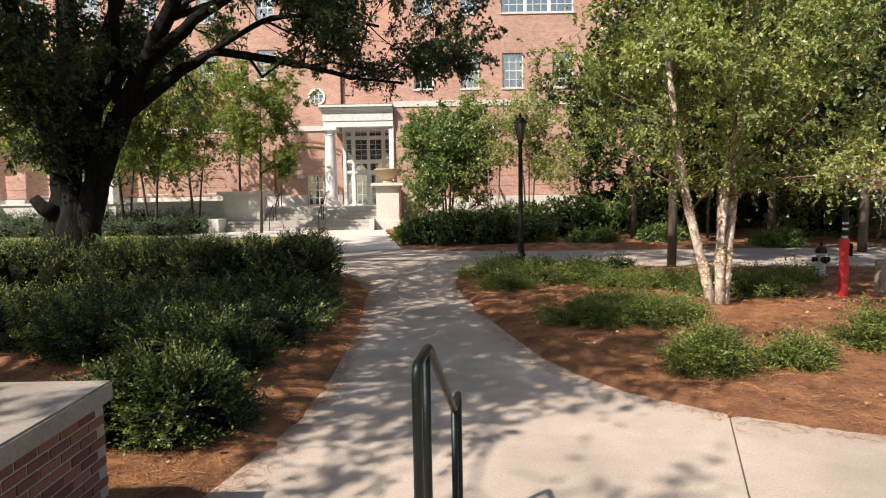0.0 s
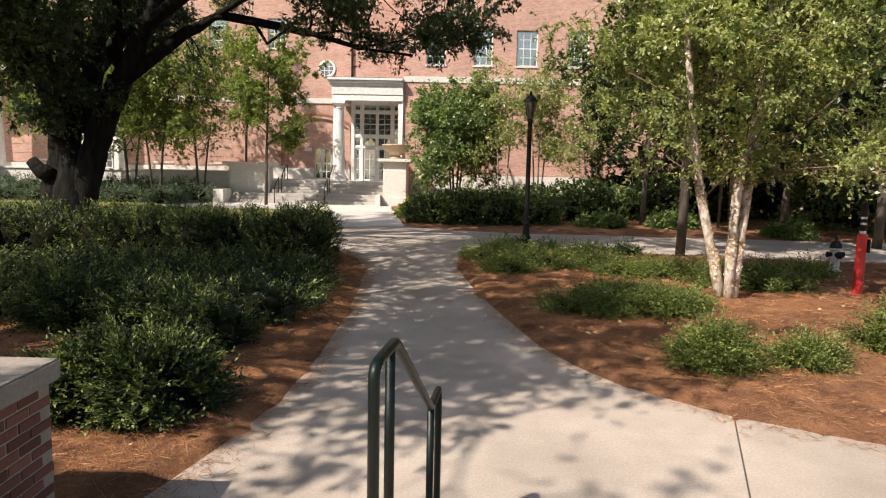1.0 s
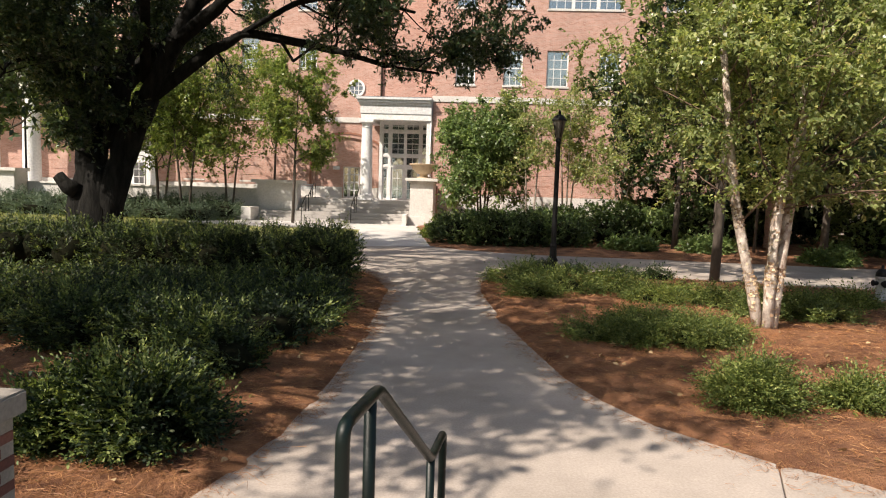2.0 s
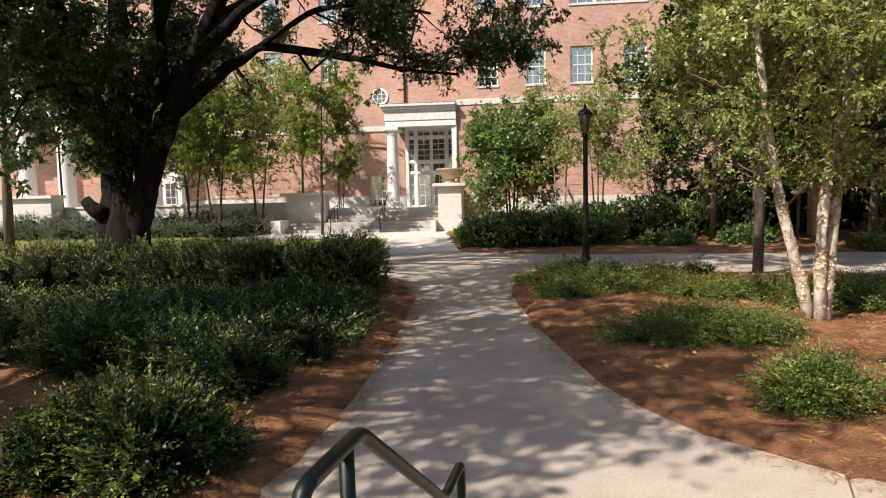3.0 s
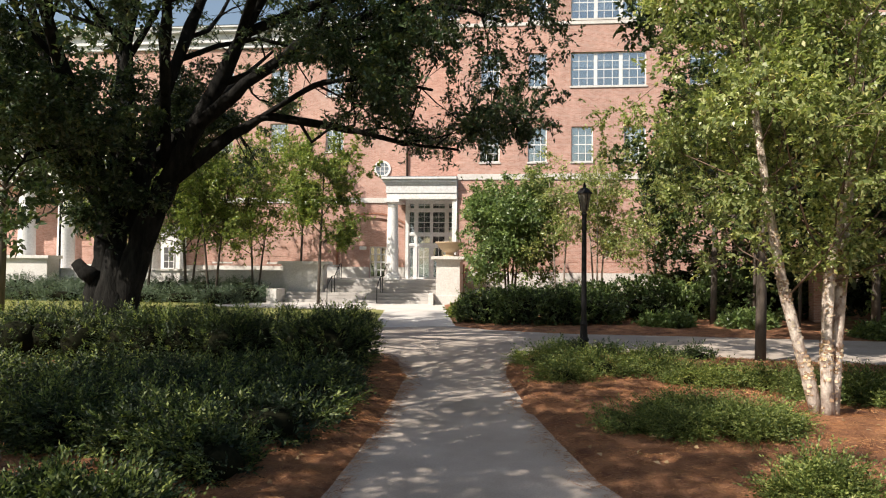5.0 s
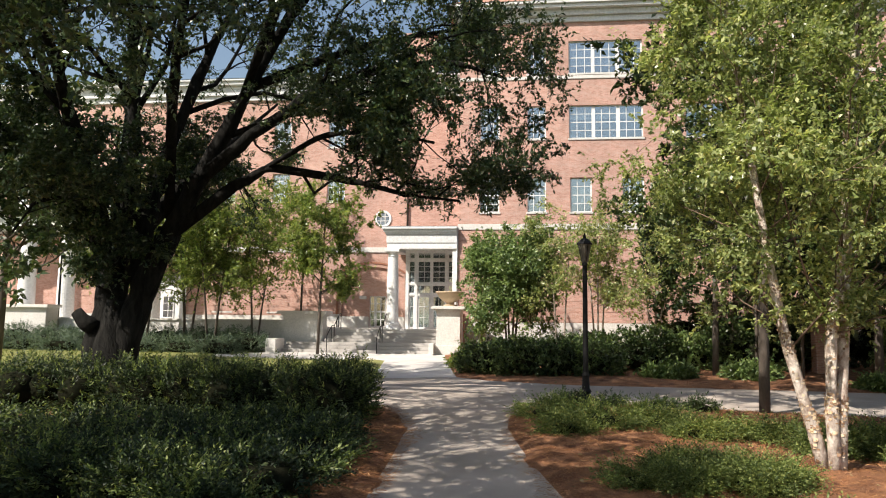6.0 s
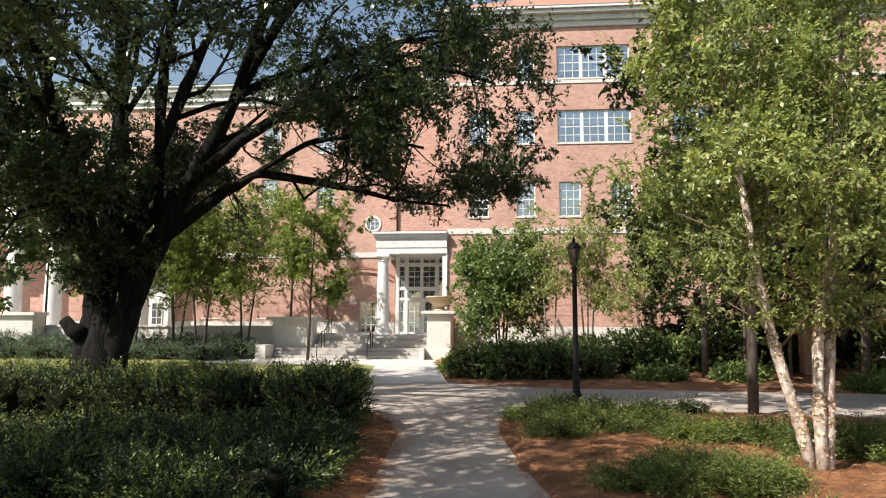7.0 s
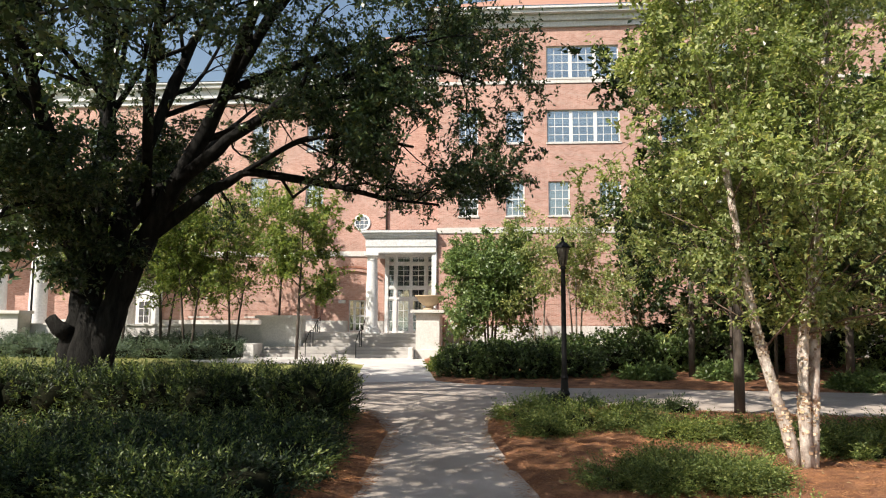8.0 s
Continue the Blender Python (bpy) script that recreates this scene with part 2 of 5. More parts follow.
def leaf_quads(rng, base, d, length, width):
    """Folded, pointed leaves from base along d."""
    n = len(base)
    d = unit(d)
    side = unit(np.cross(d, rng.normal(size=(n, 3)) + np.array((0, 0, 1.4))))
    nrm = np.cross(side, d)
    ln = length * rng.uniform(0.65, 1.25, (n, 1))
    wd = width * rng.uniform(0.7, 1.2, (n, 1)) / 2
    mid = base + d * ln * 0.45 + nrm * wd * 0.35
    tip = base + d * ln - nrm * ln * 0.12
    return np.stack([base, mid + side * wd, tip, mid - side * wd], 1)


def sprig_leaves(rng, p, d, length, count, leaf, width, spread=0.8):
    """count leaves along each sprig that starts at p and runs along d."""
    n = len(p)
    d = unit(d)
    s = rng.uniform(0.1, 1.0, (n, count, 1))
    ln = length * (0.5 + 1.2 * rng.uniform(0, 1, (n, 1, 1)) ** 2)
    bend = rng.normal(size=(n, 1, 3)) * 0.15
    pos = p[:, None] + d[:, None] * s * ln + bend * s * s * ln
    ld = d[:, None] * 0.7 + rng.normal(size=(n, count, 3)) * spread
    return leaf_quads(rng, pos.reshape(-1, 3), ld.reshape(-1, 3), leaf, width)


def frond_leaves(rng, p, d, length, count, leaf, width, sag=0.1):
    """Feathery sprays: needles set alternately along a stem that starts at p and arches along d."""
    n = len(p)
    d = unit(d)
    side = unit(np.cross(d, rng.normal(size=(n, 3)) * 0.45 + np.array((0, 0, 1.0))))
    up = np.cross(side, d)
    s = np.clip(np.linspace(0.1, 1.0, count)[None, :, None] + rng.normal(0, 0.03, (n, count, 1)), 0.05, 1.05)
    ln = length * rng.uniform(0.55, 1.45, (n, 1, 1))
    pos = p[:, None] + d[:, None] * s * ln + up[:, None] * (0.1 * s * ln) - np.array((0, 0, 1.0)) * (sag * s * s * ln)
    turn = np.where(np.arange(count) % 2 == 0, 1.0, -1.0)[None, :, None]
    ld = d[:, None] * 0.8 + side[:, None] * turn * (0.95 - 0.6 * s) + up[:, None] * rng.normal(0.1, 0.25, (n, count, 1))
    size = (leaf * (1.25 - 0.6 * s) * np.ones((n, 1, 1))).reshape(-1, 1)
    return leaf_quads(rng, pos.reshape(-1, 3), ld.reshape(-1, 3), size, width)

# ---------- ground, paths, beds ----------
raw("ground", [(-900, -900, -0.14), (900, -900, -0.14), (900, 900, -0.14), (-900, 900, -0.14)], [(0, 1, 2, 3)], GRASS_SOIL)
tagged(bpy.data.objects["ground"], "dry green turf running out to the horizon", "ground", kind="structure")

# outlines on the plan
WALK = [(-2.15, 3.9), (-1.85, 4.9), (-1.62, 5.8), (-1.47, 6.8), (-1.4, 8.2), (-1.42, 10), (-1.52, 12.3), (-1.68, 14.6), (-2.1, 16.4), (-2.8, 17.8), (-4.2, 18.6),
        (-4.2, 21), (0.6, 21), (1.4, 19.75), (0.7, 18.2), (0.3, 16.5), (0.3, 15.2), (0.52, 13.4), (0.75, 11.8), (1.0, 10.4), (1.32, 8.8), (1.62, 8.0), (2.0, 7.3), (2.82, 6.5), (1.93, 3.9)]
PLAZA = [(1.6, 3.0), (1.93, 3.9), (2.82, 6.5), (3.4, 6.15), (4.2, 5.75), (6.5, 5.2), (14, 4.4), (14, 3.0)]
CROSS = [(-42, 16.5), (-42, 21.0), (-16, 20.6), (-6, 22.2), (-4.0, 24.8), (-1.6, 25.6), (-0.4, 24.6), (2.4, 23.75), (6, 23.7), (10.8, 23.35), (30, 22.5), (30, 16.3), (14, 17.2), (8.2, 17.95), (4.6, 18.7), (2.6, 19.4), (1.4, 19.75), (0.6, 21.0), (-4.2, 21.0), (-4.2, 18.6), (-16, 17.4)]
FARWALK = [(-6.2, 38.1), (-5.6, 33), (-4.9, 28), (-4.0, 24.8), (-1.6, 25.6), (-2.1, 29), (-2.7, 33.7), (-3.3, 38.1)]
APRON = [(-14.5, 33.8), (-15, 35.2), (-13.0, 38.1), (-6.2, 38.1), (-5.6, 33.6), (-10, 33.0)]


def slab(name, outline, top, material, parent, thick=0.1):
    bm = bmesh.new()
    f = bm.faces.new([bm.verts.new((x, y, top)) for x, y in outline])
    if f.normal.z < 0:
        f.normal_flip()
    r = bmesh.ops.extrude_face_region(bm, geom=[f])
    for v in r["geom"]:
        if isinstance(v, bmesh.types.BMVert):
            v.co.z -= thick
    bmesh.ops.recalc_face_normals(bm, faces=bm.faces[:])
    top_edges = [e for e in bm.edges if all(abs(v.co.z - top) < 1e-4 for v in e.verts)]
    bmesh.ops.bevel(bm, geom=top_edges, offset=0.008, segments=1, affect="EDGES")
    return part(name, bm, material, parent)


def gap(outline, s):
    """The outline drawn in by s towards its middle, to leave an open joint."""
    cx, cy = sum(p[0] for p in outline) / len(outline), sum(p[1] for p in outline) / len(outline)
    return [(x + s * (1 if cx > x else -1), y + s * (1 if cy > y else -1)) for x, y in outline]


pavement = thing("pavement", "weathered buff concrete footpath with a widening plaza", "footpath", kind="structure")
slab("path_slab", WALK, 0.0, CONCRETE, pavement)
slab("plaza_slab", [(x + 0.012, y) for x, y in PLAZA], 0.0, CONCRETE, pavement)
slab("cross_slab", gap(CROSS, 0.0), -0.004, CONCRETE, pavement)
slab("far_slab", FARWALK, 0.001, CONCRETE_NEW, pavement)
slab("apron_slab", APRON, -0.006, CONCRETE_NEW, pavement)


SEAMS = ([(0.9, 3.3), (2.0, 6.6), (2.74, 6.44), (3.9, 5.78), (3.0, 3.3)], [(-4.8, 18.8), (-4.8, 21.6), (0.6, 21.8), (1.9, 20.1), (0.9, 19.4), (0.0, 19.0)], [(-3.8, 24.3), (-4.2, 25.8), (-2.0, 26.4), (-1.8, 25.0)])


def edge_distance(px, py, poly):
    """Signed distance to an outline, negative inside."""
    p = np.array(poly)
    q = np.roll(p, -1, 0)
    best = np.full(px.shape, 1e9)
    inside = np.zeros(px.shape, bool)
    for (ax, ay), (bx, by) in zip(p, q):
        ex, ey = bx - ax, by - ay
        t = np.clip(((px - ax) * ex + (py - ay) * ey) / (ex * ex + ey * ey + 1e-12), 0, 1)
        best = np.minimum(best, np.hypot(px - ax - t * ex, py - ay - t * ey))
        if ay != by:
            inside ^= ((ay > py) != (by > py)) & (px < (bx - ax) * (py - ay) / (by - ay) + ax)
    return np.where(inside, -best, best)


def wave(x, y, f, k=0.0):
    return np.sin(x * f + 1.3 * np.sin(y * f * 0.7 + k) + k) * np.cos(y * f * 1.1 + 0.9 * np.sin(x * f * 0.8 - k))


def pave_distance(x, y):
    d = np.full(x.shape, 1e9)
    for poly in (WALK, PLAZA, CROSS, FARWALK, *SEAMS):
        d = np.minimum(d, edge_distance(x, y, poly))
    return d


def bed_height(x, y):
    d = pave_distance(x, y) + 0.07 * wave(x, y, 1.4, 0.7) + 0.055 * wave(x, y, 3.7) + 0.04 * wave(x, y, 11.0, 2.0)
    rise = np.clip((d + 0.17) / 0.36, 0, 1)
    rise = rise * rise * (3 - 2 * rise)
    return -0.055 + rise * 0.1 + np.clip(d, 0, 3) * 0.012 * (1 + wave(x, y, 0.8)) + rise * (0.022 * wave(x, y, 4.3, 1.0) + 0.014 * wave(x, y, 13.0, 0.4))


def bed(name, x0, x1, y0, y1, step, material, label, height=bed_height):
    nx, ny = int((x1 - x0) / step) + 1, int((y1 - y0) / step) + 1
    gx, gy = np.meshgrid(np.linspace(x0, x1, nx), np.linspace(y0, y1, ny))
    z = height(gx, gy)
    v = np.stack([gx, gy, z], -1).reshape(-1, 3)
    idx = np.arange(nx * ny).reshape(ny, nx)
    f = np.stack([idx[:-1, :-1], idx[:-1, 1:], idx[1:, 1:], idx[1:, :-1]], -1).reshape(-1, 4)
    ob = raw(name, v.tolist(), f.tolist(), material, smooth=True)
    return tagged(ob, label, "mulch bed", kind="structure")


bed("ground_bed_left", -16, 0, 4.3, 18.4, 0.1, STRAW_BED, "mounded bed of rust-brown pine straw beside the path")
bed("ground_bed_right", 0, 22, 3.4, 20.2, 0.12, STRAW_BED, "rust-brown pine straw bed under the birch")
bed("ground_bed_far", -3.2, 30, 22.4, 40.8, 0.2, STRAW_BED, "pine straw bed between the crossing path and the building")


def lawn_height(x, y):
    d = np.minimum(pave_distance(x, y), edge_distance(x, y, APRON))
    return -0.09 + 0.1 * np.clip((d + 0.05) / 0.3, 0, 1)


tagged(bed("lawn", -42, -3.4, 20.0, 38.0, 0.3, LAWN, "strip of mown sunlit lawn", lawn_height), category="lawn")


def scatter(rng, x0, x1, y0, y1, n, keep=0.02):
    x, y = rng.uniform(x0, x1, n), rng.uniform(y0, y1, n)
    d = pave_distance(x, y) + 0.08 * wave(x, y, 5.0) + 0.09 * wave(x, y, 1.9, 1.1)
    ok = d > keep - np.abs(rng.normal(0, 0.13, n))
    x, y = x[ok], y[ok]
    return np.stack([x, y, np.maximum(bed_height(x, y), 0.0)], 1)


def straw(rng, p, length, width):
    n = len(p)
    a = rng.uniform(0, 2 * math.pi, n)
    d = np.stack([np.cos(a), np.sin(a), rng.normal(0, 0.16, n)], 1)
    side = np.stack([-np.sin(a), np.cos(a), rng.normal(0, 0.5, n)], 1)
    ln, wd = length * rng.uniform(0.5, 1.3, (n, 1)), width * rng.uniform(0.6, 1.3, (n, 1))
    p = p + np.stack([np.zeros(n), np.zeros(n), rng.uniform(0.003, 0.03, n)], 1)
    return np.stack([p - d * ln / 2 - side * wd, p - d * ln / 2 + side * wd, p + d * ln / 2 + side * wd, p + d * ln / 2 - side * wd], 1)


rng = np.random.default_rng(11)
needles = np.concatenate([
    straw(rng, scatter(rng, -6, -1.2, 4.5, 10, 40000, -0.1), 0.10, 0.0012),
    straw(rng, scatter(rng, -4, -1.2, 10, 18, 16000, -0.1), 0.13, 0.0022),
    straw(rng, scatter(rng, 0.2, 8, 5, 12, 58000, -0.1), 0.085, 0.0013),
    straw(rng, scatter(rng, 0.2, 12, 12, 19, 26000, -0.1), 0.14, 0.0025)])
tagged(quads_mesh("pine_straw", needles, STRAW), "loose rust-brown pine needles strewn on the beds", "pine straw", kind="stuff")
pf = np.concatenate([scatter(rng, 0.4, 8, 5, 12, 150), scatter(rng, -4, -1.3, 4.6, 10, 50), scatter(rng, 0.3, 9, 12, 19, 60)])
pf[:, 2] += 0.03
tagged(quads_mesh("fallen_leaves", leaf_quads(rng, pf, rng.normal(size=(len(pf), 3)) * (1, 1, 0.25), 0.09, 0.055), FALLEN), "scattered dry tan leaves on the straw", "fallen leaves", kind="stuff")
gx, gy = rng.uniform(-30, -6, 16000), rng.uniform(21.5, 35.5, 16000)
gd = pave_distance(gx, gy)
gp = np.stack([gx, gy, lawn_height(gx, gy)], 1)[gd > 0.05]
tagged(quads_mesh("grass", leaf_quads(rng, gp, rng.normal(size=(len(gp), 3)) * (0.5, 0.5, 0) + (0, 0, 1), 0.09, 0.025), BLADE), "short mown grass blades", "grass", kind="stuff")

# ---------- near steps, rail and brick cheek wall ----------
STEP_TOP = 0.66
steps_near = thing("steps_near", "buff concrete steps down from the landing to the path", "steps", kind="structure")
part("landing", soft_boxes(0.01, (-2.14, 14, -9, 3.05, -0.12, STEP_TOP)), CONCRETE, steps_near)
for i in range(3):
    part("step", soft_boxes(0.01, (-2.14, 2.7, 3.052 + 0.28 * i, 3.33 + 0.28 * i, -0.12, STEP_TOP - 0.165 * (i + 1))), CONCRETE, steps_near)
part("wing", soft_boxes(0.01, (2.702, 14, 3.052, 3.3, -0.12, STEP_TOP + 0.12)), CONCRETE, steps_near)

rail = thing("handrail", "dark green painted steel pipe handrail on the steps", "handrail", (-0.08, 3.0, STEP_TOP))
K1, K2, END, TOP = Vector((-0.075, 3.02, 1.575)), Vector((0.05, 3.88, 0.985)), Vector((0.085, 4.3, 0.955)), Vector((-0.115, 2.64, 1.585))
tubes_mesh("top_rail", [pipe([(TOP.x, TOP.y, STEP_TOP), TOP, K1, K2, END, (END.x, END.y, 0.0)], 0.021, 0.05, 14)], GREEN_PAINT, rail)
for foot, top in (((K1.x - 0.01, K1.y - 0.1, STEP_TOP), K1 - Vector((0.01, 0.1, 0.01))), ((K2.x, K2.y + 0.02, 0.0), K2)):
    tubes_mesh("post", [([foot, top], [0.02, 0.02], 12)], GREEN_PAINT, rail)
for x, y, z in ((TOP.x, TOP.y, STEP_TOP), (K1.x - 0.01, K1.y - 0.1, STEP_TOP), (K2.x, K2.y + 0.02, 0.0), (END.x, END.y, 0.0)):
    part("base_flange", lathe([(0.05, 0), (0.05, 0.008), (0.028, 0.014)], (x, y, z), 16), GREEN_PAINT, rail)

WALL_BRICK = surface("dark_red_brick", (0.19, 0.075, 0.05), (0.30, 0.125, 0.08), 5, 45, 0.9, 0.5)
# Weathered stone, darkened beyond that to carry the tree shade on top.
CAP_STONE = surface("weathered_shaded_cap_stone", (0.19, 0.17, 0.15), (0.33, 0.295, 0.255), 1.2, 30, 0.9, 0.3)
MORTAR = surface("grey_mortar", (0.30, 0.26, 0.22), (0.40, 0.35, 0.30), 3, 60, 0.95, 0.5)
cheek = thing("cheek_wall", "red brick cheek wall with a cast stone cap beside the steps", "wall", (-2.6, 2.5, 0), kind="structure")
part("core", boxes((-3.2, -2.212, -6, 4.218, -0.12, 0.96)), MORTAR, cheek)
part("cap", soft_boxes(0.012, (-3.3, -2.165, -6.05, 4.275, 0.962, 1.09)), CAP_STONE, cheek, "grey cast stone cap")

# ---------- plants ----------


def shell_points(rng, blobs, n, ground, inner=0.75):
    """Points and outward directions on the outside of a group of ellipsoids (x, y, z, rx, ry, rz)."""
    b = np.array(blobs)
    area = b[:, 3] * b[:, 4] + b[:, 5] * (b[:, 3] + b[:, 4])
    pick = rng.choice(len(b), n * 3, p=area / area.sum())
    u = unit(rng.normal(size=(n * 3, 3)))
    s = b[pick]
    k = rng.uniform(inner, 1.0, (n * 3, 1))
    p = s[:, :3] + u * s[:, 3:] * k
    lump = np.sin(p[:, 0] * 7.1 + 1.7 * np.sin(p[:, 1] * 4.3)) * np.sin(p[:, 1] * 6.7 + 1.1 * np.sin(p[:, 2] * 5.9)) + 0.6 * np.sin(p[:, 0] * 15 + p[:, 1] * 11 + p[:, 2] * 13)
    clump = np.sin(p[:, 0] * 3.9 + 2.0 * np.sin(p[:, 1] * 2.6)) * np.sin(p[:, 1] * 3.3 + 1.6 * np.sin(p[:, 0] * 2.9) + p[:, 2])
    p = p + u * ((0.1 * lump + 0.12 * clump)[:, None] * np.minimum(1, s[:, 5:6] * 1.9))
    ok = (p[:, 2] > ground) & (lump + 0.8 * clump > rng.uniform(-1.3, -0.3, len(p)))
    for c in b:
        q = (p - c[:3]) / c[3:]
        ok &= ((q ** 2).sum(1) > (inner * 0.97) ** 2)
    p, u = p[ok][:n], u[ok][:n]
    return p, unit(u + np.array((0, 0, 0.35)))


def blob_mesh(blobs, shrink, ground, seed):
    """One lumpy closed mesh for each blob, standing in for shade inside the bush."""
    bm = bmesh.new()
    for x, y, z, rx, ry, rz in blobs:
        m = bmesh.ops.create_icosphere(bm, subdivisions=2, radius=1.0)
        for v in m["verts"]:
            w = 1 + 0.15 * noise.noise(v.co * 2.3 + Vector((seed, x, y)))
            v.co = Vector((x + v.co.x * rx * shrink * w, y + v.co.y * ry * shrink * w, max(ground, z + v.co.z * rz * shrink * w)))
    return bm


# Near-black with almost no gloss: the shade between leaves, put into a colour.
INSIDE = surface("bush_inside_shade", (0.006, 0.008, 0.004), (0.018, 0.018, 0.010), 6, 30, 1.0, 0.8)
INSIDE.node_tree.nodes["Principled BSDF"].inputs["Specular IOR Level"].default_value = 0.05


def bush(name, label, blobs, sprigs, per, leaf, width, length, material, seed, ground=0.0, category="shrub", tips=None, group="", core=0.64, spread=0.6, fresh=5, needle=False, rise=1.0):
    r = np.random.default_rng(seed)
    x, y = np.mean([b[0] for b in blobs]), np.mean([b[1] for b in blobs])
    e = thing(name, label, category, (float(x), float(y), ground), group)
    sprigs = int(sprigs * 0.56)
    leaf, width = leaf * 1.2, width * 1.35
    p, d = shell_points(r, blobs, sprigs, ground)
    # Added dark lumps that close the gaps between leaves like deep shade.
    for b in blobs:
        part("inner_shade_mass", blob_mesh([b], core, ground - 0.02, seed), INSIDE, e, smooth=True)
    if needle:
        d = unit(d * np.array((1, 1, rise)) + r.normal(size=p.shape) * 0.32 + np.array((0, 0, 0.1)))
        leaves = frond_leaves(r, p - d * length * 0.45, d, length, per, leaf, width)
    else:
        leaves = sprig_leaves(r, p - d * length * 0.4, d + r.normal(size=p.shape) * 0.45, length, per, leaf, width, spread)
    quads_mesh("foliage", leaves, material, e)
    if tips is not None:
        # Lighter sprays on the outermost shell: young tips, coloured as if sunlit.
        p, d = shell_points(r, blobs, sprigs // fresh, ground + 0.1, 0.95)
        d = unit(d * np.array((1, 1, rise)) + np.array((0, 0, 0.3 * rise)) + r.normal(size=p.shape) * 0.25)
        leaves = frond_leaves(r, p - d * length * 0.3, d, length, per, leaf, width) if needle else sprig_leaves(r, p, d, length * 1.2, per, leaf, width, 0.7)
        quads_mesh("lit_growth", leaves, tips, e)
    return e


def row_blobs(rng, x0, x1, y0, y1, h0, h1, step, flat=0.8):
    out = []
    for x in np.arange(x0, x1 + 0.01, step):
        for y in np.arange(y0, y1 + 0.01, step):
            h = rng.uniform(h0, h1)
            out.append((x + rng.normal(0, step * 0.15), y + rng.normal(0, step * 0.15), h * 0.45, step * rng.uniform(0.75, 1.0), step * rng.uniform(0.75, 1.0), h * 0.55 * flat / 0.8))
    return out


# clipped hedge behind, looser masses in front of it
r0 = np.random.default_rng(3)
for i, (xa, xb) in enumerate(((-4.6, -2.7), (-7.8, -5.4), (-11.0, -8.6), (-14.4, -11.8))):
    bush("hedge", "clipped dark green yew hedge section", row_blobs(r0, xa, xb, 15.2, 16.6, 1.08, 1.17, 0.7), 4800 if i < 2 else 2400, 9, 0.068, 0.02, 0.26, YEW_LEAF, 20 + i, tips=YEW_TIP, needle=True, group="clipped hedge", category="hedge")
for i, (xa, xb) in enumerate(((-4.4, -2.4), (-7.2, -5.2), (-10.2, -8.2))):
    bush("spreading_yew", "spreading dark green yew in pine straw", row_blobs(r0, xa, xb, 9.8, 13.2, 0.36, 0.56, 0.85), 5600 if i < 2 else 2800, 9, 0.07, 0.021, 0.3, YEW_LEAF, 30 + i, tips=YEW_TIP, needle=True, rise=0.5, group="spreading yews")
bush("spreading_yew", "low dark green yew mound by the path edge", [(-2.6, 8.25, 0.2, 0.42, 0.4, 0.32), (-3.1, 8.6, 0.24, 0.5, 0.45, 0.36), (-3.8, 8.9, 0.28, 0.6, 0.45, 0.36), (-4.9, 9.0, 0.28, 0.7, 0.5, 0.36)], 4200, 11, 0.058, 0.018, 0.3, YEW_LEAF, 41, tips=YEW_TIP, needle=True, rise=0.5, group="spreading yews")
bush("spreading_yew", "rounded yew shrub with lighter tips at the path edge", [(-2.5, 6.1, 0.24, 0.44, 0.38, 0.34), (-2.85, 6.3, 0.28, 0.44, 0.36, 0.34), (-2.15, 6.25, 0.16, 0.27, 0.26, 0.24), (-3.1, 6.05, 0.22, 0.32, 0.34, 0.3)], 4200, 12, 0.056, 0.0175, 0.3, YEW_LEAF, 42, tips=YEW_TIP, needle=True, rise=0.5, fresh=3, group="spreading yews")
bush("spreading_yew", "yew shrub close to the brick wall", [(-3.75, 5.0, 0.22, 0.4, 0.35, 0.3), (-4.4, 5.5, 0.25, 0.45, 0.4, 0.32)], 2600, 14, 0.04, 0.012, 0.26, YEW_LEAF, 43, tips=YEW_TIP, needle=True, rise=0.8, group="spreading yews")
# right-hand bed
LOW = "low feathery green juniper-like shrub on pine straw"
